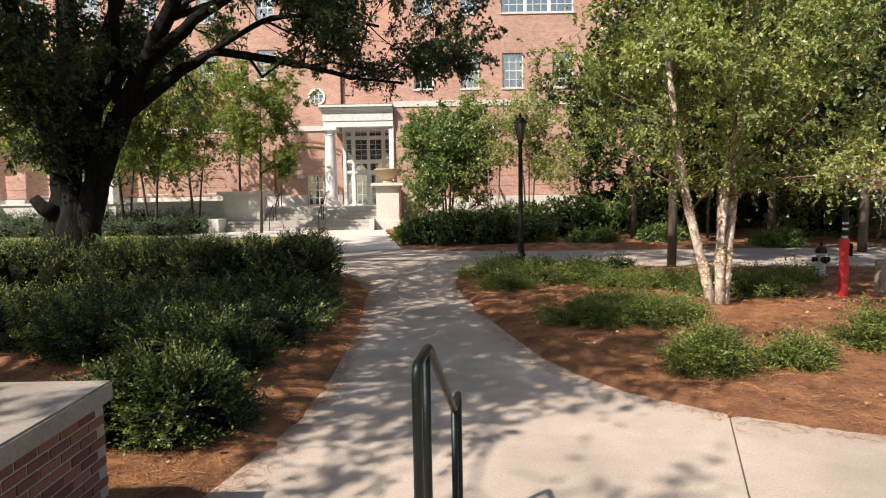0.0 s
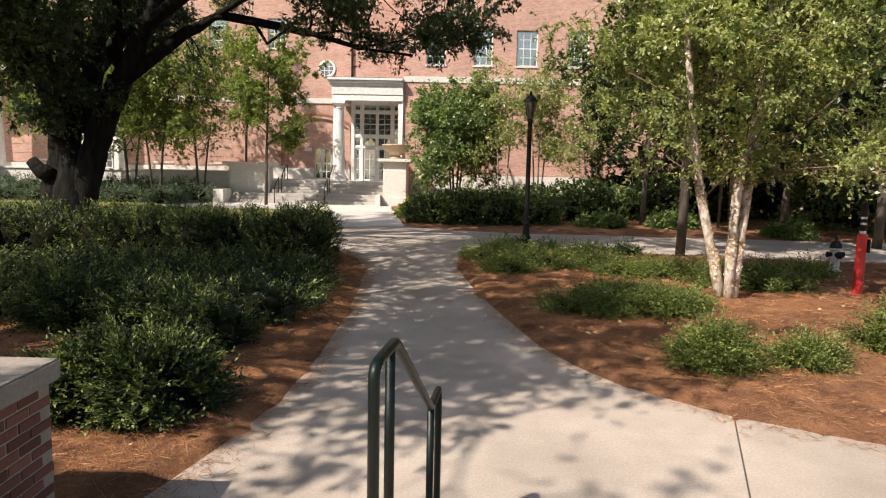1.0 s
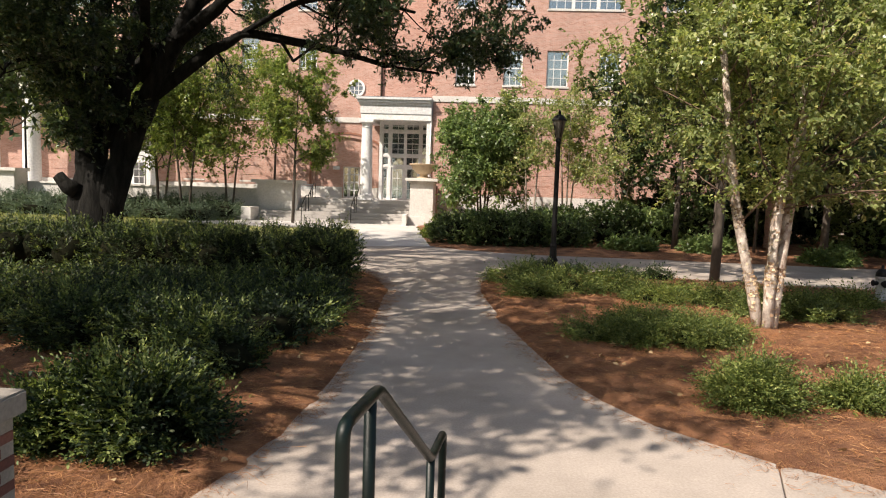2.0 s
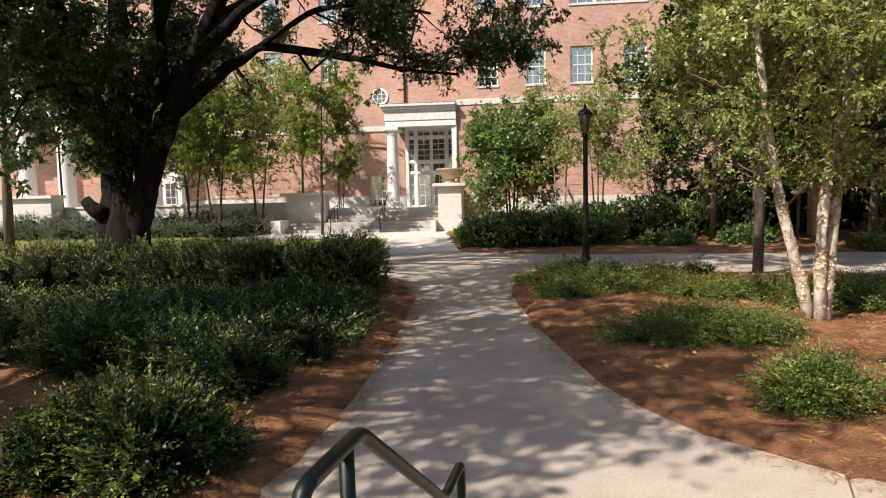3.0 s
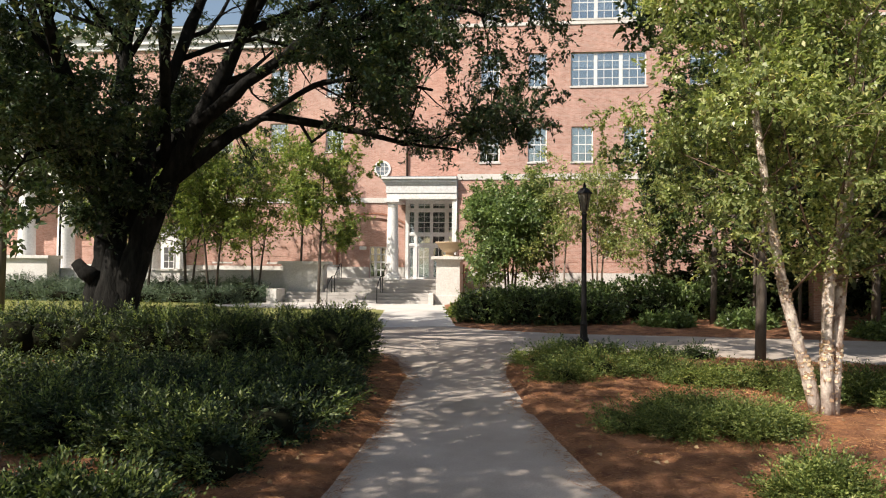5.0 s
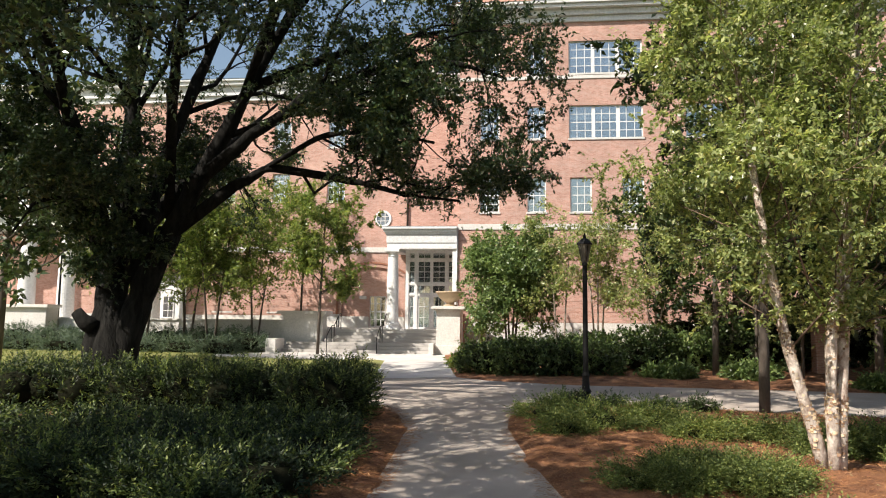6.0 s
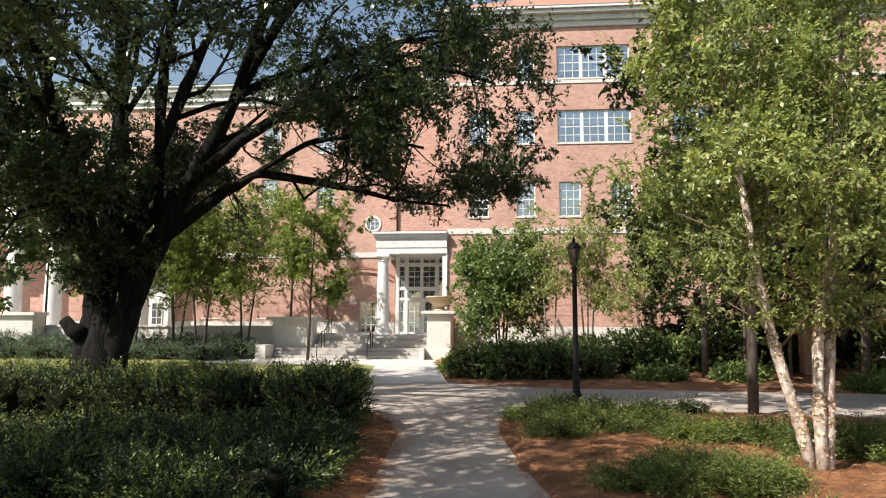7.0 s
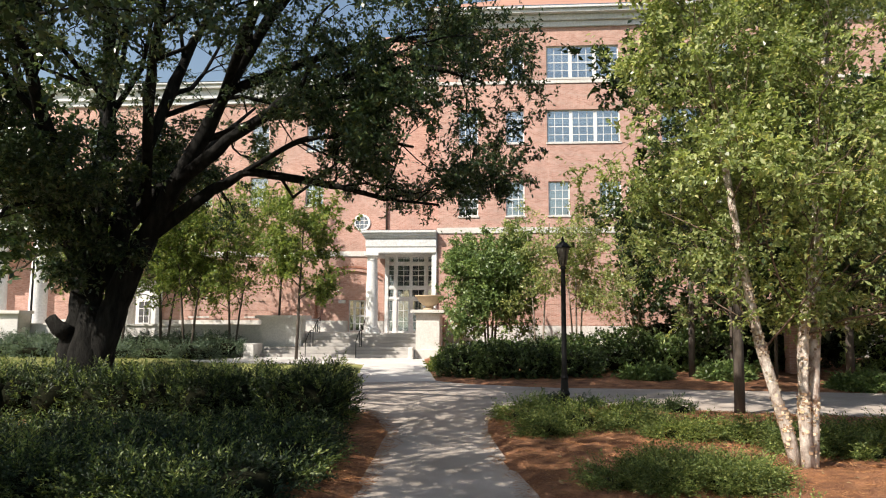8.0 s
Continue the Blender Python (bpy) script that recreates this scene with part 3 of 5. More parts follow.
for i, (blobs, n) in enumerate((
        ([(1.2, 16.6, 0.12, 0.7, 0.6, 0.26), (2.1, 15.6, 0.12, 0.85, 0.7, 0.27), (1.4, 14.7, 0.1, 0.5, 0.5, 0.22), (3.1, 15.9, 0.12, 0.8, 0.6, 0.24)], 2600),
        ([(2.1, 10.95, 0.06, 0.45, 0.32, 0.17), (2.75, 10.8, 0.1, 0.6, 0.42, 0.22), (3.5, 10.75, 0.1, 0.6, 0.4, 0.23), (3.0, 11.4, 0.11, 0.65, 0.4, 0.25), (3.8, 11.3, 0.1, 0.5, 0.4, 0.22)], 4200),
        ([(3.08, 8.0, 0.15, 0.3, 0.28, 0.24), (3.27, 7.88, 0.12, 0.25, 0.22, 0.19)], 1700),
        ([(4.28, 8.05, 0.1, 0.28, 0.24, 0.18)], 900),
        ([(5.75, 8.9, 0.14, 0.4, 0.35, 0.26)], 1000),
        ([(5.7, 13.3, 0.12, 0.7, 0.5, 0.26), (6.4, 13.0, 0.1, 0.5, 0.4, 0.2)], 1600),
        ([(4.0, 14.6, 0.1, 0.8, 0.5, 0.2), (5.2, 14.6, 0.1, 0.7, 0.5, 0.18)], 1500),
        ([(7.7, 14.6, 0.1, 0.45, 0.35, 0.2), (7.1, 14.9, 0.08, 0.35, 0.3, 0.16)], 1000))):
    near = i in (1, 2, 3, 4)
    bush("low_juniper", LOW, blobs, int(n * 1.1), 14 if near else 10, 0.045 if near else 0.06, 0.013 if near else 0.017, 0.36, LOW_LEAF, 60 + i, fresh=2, tips=YEW_TIP, needle=True, rise=0.28, group="low shrubs in the bed", core=0.55, spread=0.45)
for i, (x, y) in enumerate(((1.9, 19.05), (2.75, 18.7), (3.9, 18.4), (4.8, 18.1))):
    bush("low_juniper", "small dark clump at the far bed edge", [(x, y, 0.08, 0.4, 0.25, 0.2)], 350, 9, 0.07, 0.016, 0.2, DEEP_LEAF, 75 + i, group="low shrubs in the bed", core=0.6)
# beyond the crossing path
bush("hedge", "clipped rounded hedge beyond the crossing path", [(-0.6, 27.0, 0.5, 1.1, 1.1, 0.65), (0.7, 26.7, 0.55, 1.2, 1.2, 0.75), (2.1, 26.8, 0.55, 1.2, 1.2, 0.75), (3.4, 27.4, 0.5, 1.1, 1.1, 0.7)], 4200, 8, 0.1, 0.035, 0.22, DEEP_LEAF, 81, category="hedge", tips=BUSH_LEAF)
for i, (x, y, s, h, m) in enumerate(((5.4, 29.5, 1.5, 1.7, DEEP_LEAF), (7.6, 31.0, 1.6, 1.5, BUSH_LEAF), (3.2, 31.5, 1.5, 1.3, DEEP_LEAF), (10.2, 30.6, 1.9, 2.3, DEEP_LEAF), (12.4, 32.0, 1.9, 2.8, DEEP_LEAF), (15.8, 27.6, 1.9, 2.2, BUSH_LEAF), (19, 26, 2.0, 2.6, BUSH_LEAF), (8.8, 26.6, 0.8, 0.5, BUSH_LEAF), (5.9, 26.2, 0.7, 0.4, BUSH_LEAF), (0.4, 31.5, 1.2, 1.0, BUSH_LEAF), (-1.3, 29.5, 0.7, 0.7, MAPLE_LEAF), (23, 25, 2.2, 2.8, BUSH_LEAF), (9.6, 36.4, 2.0, 3.0, DEEP_LEAF), (12.8, 36.6, 2.2, 3.4, DEEP_LEAF), (15.8, 33.5, 2.2, 3.2, DEEP_LEAF), (12.0, 23.9, 0.7, 0.4, BUSH_LEAF))):
    bush("evergreen_shrub", "broad evergreen shrub in the far straw bed", [(x - s * 0.4, y, h * 0.4, s * 0.8, s * 0.7, h * 0.55), (x + s * 0.45, y + 0.2, h * 0.45, s * 0.75, s * 0.7, h * 0.6), (x, y - s * 0.3, h * 0.3, s * 0.7, s * 0.6, h * 0.45)], 1500, 8, 0.13, 0.06, 0.28, m, 90 + i, group="far shrubs", core=0.5)
for i in range(7):
    x = -28.6 + i * 2.25
    bush("spreading_juniper", "blue-green spreading juniper on the bank by the lawn", [(x, 36.0 + 0.3 * (i % 2), 0.25, 1.4, 0.9, 0.45), (x + 0.9, 37.2, 0.45, 1.3, 1.1, 0.55), (x + 0.3, 38.3, 0.7, 1.3, 0.9, 0.6)], 1700, 8, 0.11, 0.03, 0.4, JUNIPER_LEAF, 110 + i, needle=True, rise=0.6, group="juniper bank")


def grow(r, p, d, length, rad, level, last, tubes, twigs, cfg):
    """A wandering branch with its side branches; the last level carries the leaves."""
    n = 5 if level == 1 else 4 if level < last else 2
    pts, radii = [Vector(p)], [rad]
    d = Vector(d).normalized()
    for i in range(n):
        d = (d + Vector(r.normal(0, cfg["wander"], 3)) + Vector((0, 0, cfg["lift"] * (1 - 0.4 * level)))).normalized()
        if pts[-1].z < cfg.get("hang", 0) and d.z < 0.15:
            d = Vector((d.x, d.y, 0.25)).normalized()
        pts.append(pts[-1] + d * length / n)
        radii.append(rad * (1 - 0.75 * (i + 1) / n))
    if level < last or cfg.get("twiggy"):
        tubes.append((pts, radii, 5 if level == 1 else 3))
    if level == last:
        twigs.append((pts, d))
        return
    branch_off(r, pts, radii, length, level + 1, last, tubes, twigs, cfg)


def branch_off(r, pts, radii, length, level, last, tubes, twigs, cfg, start=0.3):
    count = cfg["kids"][min(level, len(cfg["kids"]) - 1)]
    for k in range(count):
        s = start + (1 - start) * (k + r.uniform(0.2, 0.9)) / count
        f = s * (len(pts) - 1)
        i = min(int(f), len(pts) - 2)
        a, b = Vector(pts[i]), Vector(pts[i + 1])
        p = a.lerp(b, f - i)
        along = (b - a).normalized()
        side = along.cross(Vector(r.normal(0, 1, 3))).normalized()
        d = along * cfg["along"] + side + Vector((0, 0, cfg["rise"]))
        low = 1.15 - 0.62 * s if cfg.get("taper") and level == 1 else 1.0
        grow(r, p, d, low * length * cfg["shrink"] * r.uniform(0.7, 1.25), max(0.006, radii[i] * cfg.get("thin", 0.5)), level, last, tubes, twigs, cfg)


def tree(name, label, limbs, cfg, seed, bark, leafmat, at, category="tree", group=""):
    """limbs: (points, radius at the base, radius at the tip, bears leaves); the first ones are the trunks."""
    r = np.random.default_rng(seed)
    e = thing(name, label, category, at, group)
    big, tubes, twigs = [], [], []
    for pts, ra, rb, bears in limbs:
        smooth = rounded([Vector(p) + Vector((0, 0, 0)) for p in pts], 0.35 * min((Vector(b) - Vector(a)).length for a, b in zip(pts, pts[1:])), 3)
        radii = [ra + (rb - ra) * i / (len(smooth) - 1) for i in range(len(smooth))]
        big.append((smooth, radii, 18 if ra > 0.3 else 10))
        if bears:
            length = sum((b - a).length for a, b in zip(smooth, smooth[1:]))
            c = dict(cfg, kids=[0, 3, 3, 2], shrink=0.5) if length < 2.6 else cfg
            branch_off(r, smooth, radii, length * c.get("first", 1.0), 1, c["levels"], tubes, twigs, c, bears)
    for smooth, radii, _ in big:
        for _ in range(cfg.get("shoots", 0)):
            f = r.uniform(0.3, 0.92) * (len(smooth) - 1)
            i = min(int(f), len(smooth) - 2)
            a = r.uniform(0, 2 * math.pi)
            grow(r, smooth[i].lerp(smooth[i + 1], f - i), (math.cos(a), math.sin(a), r.uniform(-0.3, 0.5)), r.uniform(0.3, 0.95), 0.008, cfg["levels"], cfg["levels"], tubes, twigs, cfg)
    trunk = tubes_mesh("trunk", big, bark, e)
    if bark is BIRCH_BARK:
        for v in trunk.data.vertices:
            v.co += noise.noise_vector(v.co * 6.0) * 0.022
    if bark is SHADED_OAK_BARK:
        for v in trunk.data.vertices:
            v.co += noise.noise_vector(v.co * 1.7) * 0.09 + noise.noise_vector(v.co * 5.5) * 0.03
    tubes_mesh("branching", tubes, BIRCH_TWIG if bark is BIRCH_BARK else bark, e)
    base, dirs = [], []
    for pts, d in twigs:
        for _ in range(cfg["sprigs"]):
            f = r.uniform(0.15, 1.0) * (len(pts) - 1)
            i = min(int(f), len(pts) - 2)
            base.append(pts[i].lerp(pts[i + 1], f - i))
            dirs.append(d + Vector(r.normal(0, 0.8, 3)) + Vector((0, 0, cfg["droop"])))
    base, dirs = np.array([tuple(b) for b in base]), np.array([tuple(b) for b in dirs])
    ok = base[:, 2] > cfg.get("floor", 0.5)
    quads_mesh("crown", sprig_leaves(r, base[ok], dirs[ok], cfg["sprig"], cfg["per"], cfg["leaf"], cfg["width"]), leafmat, e)
    return e


OAK = dict(twiggy=True, wander=0.24, lift=0.02, kids=[0, 6, 6, 4], along=0.85, rise=0.1, shrink=0.44, levels=3, sprigs=9, sprig=0.42, per=8, leaf=0.128, width=0.062, droop=-0.4, floor=3.0, hang=5.6)
oak_limbs = [
    ([(-10.75, 19.0, -0.1), (-10.7, 19.0, 0.9), (-10.6, 19.0, 2.2), (-10.55, 19.1, 3.6)], 0.6, 0.4, 0),
    ([(-10.1, 18.9, -0.1), (-10.05, 18.9, 1.2), (-9.7, 18.9, 2.6), (-9.2, 18.9, 3.8), (-8.9, 18.9, 4.4)], 0.44, 0.3, 0),
    ([(-10.6, 19.1, 3.2), (-11.1, 18.8, 4.5), (-11.9, 18.4, 7.0), (-12.7, 18.0, 10.3), (-13.3, 17.6, 13)], 0.25, 0.07, 0.5),
    ([(-10.55, 19.1, 3.4), (-10.6, 19.4, 5.1), (-10.75, 19.8, 8.0), (-11.1, 20.3, 11.3), (-11.3, 20.6, 14.5)], 0.31, 0.08, 0.35),
    ([(-10.5, 19.1, 3.4), (-10.1, 19.0, 5.9), (-10.1, 18.8, 8.4), (-10.1, 18.3, 11.3), (-9.9, 18, 14)], 0.23, 0.06, 0.3),
    ([(-10.0, 19.0, 3.0), (-9.6, 19.3, 5.9), (-8.9, 19.8, 8.7), (-8.2, 20.4, 11.2), (-7.6, 21, 13.5)], 0.25, 0.06, 0.3),
    ([(-9.2, 18.9, 3.8), (-8.1, 18.8, 5.8), (-6.9, 18.6, 7.9), (-5.7, 18.3, 9.9), (-4.4, 18.0, 11.6), (-2.8, 17.8, 12.8)], 0.26, 0.06, 0.45),
    ([(-8.95, 18.9, 4.3), (-7.1, 19.0, 5.7), (-6.3, 19.1, 6.2), (-4.0, 19.1, 5.8), (-2.4, 19.0, 5.4), (-1.0, 18.9, 5.2)], 0.17, 0.035, 0.45),
    ([(-8.1, 18.8, 5.8), (-6.6, 18.2, 6.7), (-4.9, 18.0, 7.8), (-3.2, 18.0, 8.5), (-1.2, 18.2, 8.7), (0.2, 18.4, 8.3)], 0.18, 0.04, 0.3),
    ([(-6.6, 18.6, 8.3), (-4.8, 19.2, 9.3), (-2.6, 19.6, 10.0), (-0.6, 19.6, 10.2)], 0.15, 0.04, 0.65),
    ([(-11.4, 18.7, 5.4), (-12.8, 17.9, 6.4), (-14.4, 17.0, 7.0), (-16.2, 16.2, 6.9)], 0.12, 0.04, 0.3),
    ([(-10.6, 18.6, 4.2), (-10.2, 16.6, 6.4), (-9.6, 14.6, 8.2), (-9.2, 12.8, 9.6)], 0.24, 0.05, 0.35),
    ([(-10.4, 19.6, 4.2), (-9.8, 21.8, 6.6), (-9.0, 23.8, 8.6), (-8.4, 25.5, 10)], 0.26, 0.05, 0.3),
    ([(-10.7, 18.6, 1.8), (-11.0, 18.45, 2.0), (-11.2, 18.4, 2.2)], 0.24, 0.15, 0),
    # Next three limbs reach out of view, added to shade path and hedge.
    ([(-6.9, 18.6, 7.9), (-4.9, 16.4, 10.4), (-2.9, 14.6, 12.0), (-1.2, 13.6, 12.6)], 0.12, 0.03, 0.6),
    ([(-8.9, 18.9, 4.8), (-7.8, 16.6, 7.8), (-6.4, 14.6, 9.8), (-5.4, 13.4, 10.8)], 0.15, 0.04, 0.35),
    ([(-10.8, 18.4, 5.0), (-12.0, 15.4, 7.0), (-12.6, 12.2, 7.8)], 0.16, 0.04, 0.3),
    ([(-6.3, 19.1, 6.2), (-4.6, 18.5, 6.9), (-3.0, 18.2, 6.9), (-1.6, 18.0, 6.5)], 0.09, 0.03, 0.2),
    ([(-7.4, 18.7, 7.0), (-5.6, 18.9, 7.7), (-4.0, 19.2, 7.7), (-2.6, 19.4, 7.3)], 0.09, 0.03, 0.2)]
oak_limbs += [([(-10.6, 18.6, 4.4), (-11.3, 17.6, 5.7), (-12.1, 16.8, 6.6)], 0.14, 0.03, 0.3),
              ([(-10.2, 19.4, 4.8), (-9.9, 20.6, 6.2), (-9.4, 21.6, 6.9)], 0.14, 0.03, 0.3)]
oak_limbs.append(([(-11.0, 18.6, 5.0), (-11.0, 17.0, 5.1), (-10.7, 15.8, 4.6), (-10.4, 15.0, 3.9)], 0.08, 0.02, 0.3))
oak_limbs.append(([(-10.4, 18.72, -0.1), (-10.36, 18.74, 1.2), (-10.2, 18.8, 2.5)], 0.5, 0.3, 0))
for z, a, s in ((3.2, 5.4, 0.5), (4.4, 4.4, 0.6), (5.2, 3.6, 0.6), (5.6, 5.4, 0.7), (2.9, 4.3, 0.4), (3.7, 4.9, 0.6), (4.0, 3.9, 0.5), (4.7, 5.2, 0.6), (5.0, 4.7, 0.7), (6.0, 4.3, 0.6), (6.3, 5.0, 0.7), (2.4, 5.1, 0.3)):
    oak_limbs.append(([(-10.3, 19.0, z - 0.4), (-10.3 + 0.75 * math.cos(a), 19 + 0.75 * math.sin(a), z), (-10.3 + (0.75 + s) * math.cos(a), 19 + (0.75 + s) * math.sin(a), z + 0.35)], 0.04, 0.012, 0.55))
tree("oak_tree", "old spreading oak with a twin fused, shade-darkened trunk on the lawn", oak_limbs, OAK, 5, SHADED_OAK_BARK, OAK_LEAF, (-10.5, 19, 0))
# Tree out of view, its limbs aimed where shade should fall.
SX, SY = -8.4, 4.6
shade_limbs = [([(SX - 0.3, SY - 0.2, -0.1), (SX - 0.2, SY - 0.1, 2), (SX, SY, 4.2)], 0.5, 0.36, 0)]
for a, rise, reach, bare in ((-0.68, 4.8, 3.6, 0.35), (-0.2, 5.0, 3.4, 0.35), (-0.45, 5.4, 2.8, 0.4), (0.4, 5.2, 3.2, 0.35), (1.02, 4.8, 5.0, 0.35), (1.21, 5.4, 6.6, 0.4), (1.34, 6.2, 8.4, 0.5),
                             (1.7, 4.8, 5.4, 0.3), (2.4, 4.4, 4.6, 0.3), (3.4, 4.8, 3.6, 0.3), (4.25, 4.4, 6.8, 0.8), (-1.0, 5.0, 4.8, 0.6), (-0.65, 5.0, 4.2, 0.6), (2.05, 4.6, 4.4, 0.3), (2.9, 4.6, 5.2, 0.3), (1.5, 4.6, 3.6, 0.3), (2.6, 5.0, 2.6, 0.3), (1.45, 6.0, 9.0, 0.5), (1.25, 6.0, 7.6, 0.5)):
    shade_limbs.append(([(SX, SY, 4.0), (SX + 0.45 * reach * math.cos(a), SY + 0.45 * reach * math.sin(a), 4 + rise * 0.6), (SX + reach * math.cos(a), SY + reach * math.sin(a), 4 + rise)], 0.13, 0.03, bare))
tree("oak_tree", "unseen second oak added so its crown dapples the footpath", shade_limbs, dict(OAK, twiggy=False, first=1.05, kids=[0, 6, 5, 4], sprigs=5, sprig=0.45, per=6, leaf=0.15, width=0.08, floor=5.4, hang=6.6), 8, SHADED_OAK_BARK, OAK_LEAF, (SX - 0.3, SY - 0.2, 0))

BIRCH = dict(shoots=75, thin=0.24, taper=True, wander=0.2, lift=-0.01, kids=[0, 19, 6, 4], along=0.75, rise=0.3, shrink=0.35, levels=3, sprigs=7, sprig=0.34, per=9, leaf=0.09, width=0.047, droop=-0.5, floor=2.2)
birch_limbs = [
    ([(4.9, 12.05, -0.05), (4.7, 12.05, 0.8), (4.4, 12.03, 1.9), (4.14, 11.98, 3.3), (3.89, 11.98, 5.2), (3.64, 11.98, 7.4), (3.54, 11.98, 9.5)], 0.095, 0.025, 0.25),
    ([(4.97, 11.93, -0.05), (4.97, 11.98, 1.0), (5.02, 11.98, 2.2), (5.24, 11.98, 3.4), (5.44, 12.08, 5.5), (5.69, 12.08, 7.4), (5.84, 12.18, 9.6)], 0.092, 0.025, 0.25),
    ([(5.05, 12.0, -0.05), (5.13, 12.04, 0.9), (5.31, 12.2, 2.4), (5.74, 12.7, 4.5), (6.24, 13.28, 7.2), (6.54, 13.58, 9.2)], 0.09, 0.025, 0.27)]
birch = tree("birch_tree", "multi-stemmed river birch with pale peeling bark", birch_limbs, BIRCH, 14, BIRCH_BARK, BIRCH_LEAF, (4.9, 12, 0))


r1 = np.random.default_rng(77)
curls = []
for pts, ra, rb, _ in birch_limbs:
    axis = rounded(pts, 0.2, 3)
    for k in range(400):
        f = r1.uniform(0, 0.55) * (len(axis) - 1)
        i = min(int(f), len(axis) - 2)
        c = axis[i].lerp(axis[i + 1], f - i)
        rad = ra + (rb - ra) * f / (len(axis) - 1)
        a, w, h, lift = r1.uniform(0, 6.28), r1.uniform(0.25, 0.65), r1.uniform(0.007, 0.028), r1.uniform(0.005, 0.026)
        p0 = c + Vector((math.cos(a), math.sin(a), 0)) * (rad + 0.002)
        p1 = c + Vector((math.cos(a + w), math.sin(a + w), 0)) * (rad + lift)
        up = Vector((0, 0, h))
        curls.append([p0 - up, p1 - up * 0.6, p1 + up * 0.7, p0 + up])
PEEL = leaf_mat("bark_curl", [(0.0, (0.17, 0.10, 0.065)), (0.45, (0.45, 0.31, 0.23)), (0.7, (0.7, 0.57, 0.46)), (1.0, (0.85, 0.74, 0.63))], 0.25, 0.7)
quads_mesh("peeling_bark", np.array([[tuple(v) for v in q] for q in curls]), PEEL, birch, "papery pinkish-white bark curls")["kind"] = "stuff"


def plain_tree(name, label, x, y, h, crown0, spread, cfg, seed, bark, leafmat, trunk=0.12, stems=1, group=""):
    limbs = []
    r = np.random.default_rng(seed + 500)
    for s in range(stems):
        a = s * 2 * math.pi / stems + 0.4
        lean = spread * 0.35 if stems > 1 else 0.03 * h
        dx, dy = lean * math.cos(a), lean * math.sin(a)
        bx, by = (0.15 * math.cos(a), 0.15 * math.sin(a)) if stems > 1 else (0, 0)
        limbs.append(([(x + bx, y + by, -0.08), (x + bx + dx * 0.25, y + by + dy * 0.25, h * 0.33), (x + bx + dx * 0.65, y + by + dy * 0.65, h * 0.66), (x + bx + dx, y + by + dy, h * 0.96)], trunk, 0.015, crown0 / h))
    c = dict(cfg, first=spread / (h * cfg["shrink"]), floor=crown0 * 0.85)
    return tree(name, label, limbs, c, seed, bark, leafmat, (x, y, 0), group=group)


SMALL = dict(wander=0.2, lift=0.02, kids=[0, 13, 6, 4], along=0.5, rise=0.15, shrink=0.45, levels=3, sprigs=5, sprig=0.36, per=8, leaf=0.17, width=0.1, droop=-0.2)
FAR = dict(SMALL, kids=[0, 15, 6, 4], sprigs=4, per=6, leaf=0.32, width=0.18, sprig=0.6)
AIRY = dict(SMALL, kids=[0, 12, 5, 4], sprigs=4, per=6, leaf=0.17, width=0.09, sprig=0.4)
WISPY = dict(SMALL, kids=[0, 10, 4, 3], sprigs=4, per=6, leaf=0.14, width=0.075, sprig=0.4)
plain_tree("street_tree", "young light green tree with a slim trunk by the far steps", -9.9, 36.6, 9.0, 2.3, 1.9, dict(SMALL, sprigs=6, per=9, leaf=0.15), 201, TWIG, MAPLE_LEAF, 0.09)
plain_tree("round_tree", "small round-headed green tree with several stems", 0.3, 35.6, 5.8, 1.1, 1.9, dict(SMALL, kids=[0, 14, 5, 4], sprigs=5, per=7, leaf=0.165, width=0.1), 202, TWIG, BUSH_LEAF, 0.06, 4)
plain_tree("shade_tree", "dark-trunked tree standing at the path edge", 6.2, 18.1, 8.6, 2.9, 3.2, dict(SMALL, kids=[0, 16, 6, 5]), 203, TWIG, DEEP_LEAF, 0.125)
plain_tree("shade_tree", "slender tree in the far straw bed", 7.8, 27.4, 8.5, 2.6, 2.9, SMALL, 204, TWIG, DEEP_LEAF, 0.12)
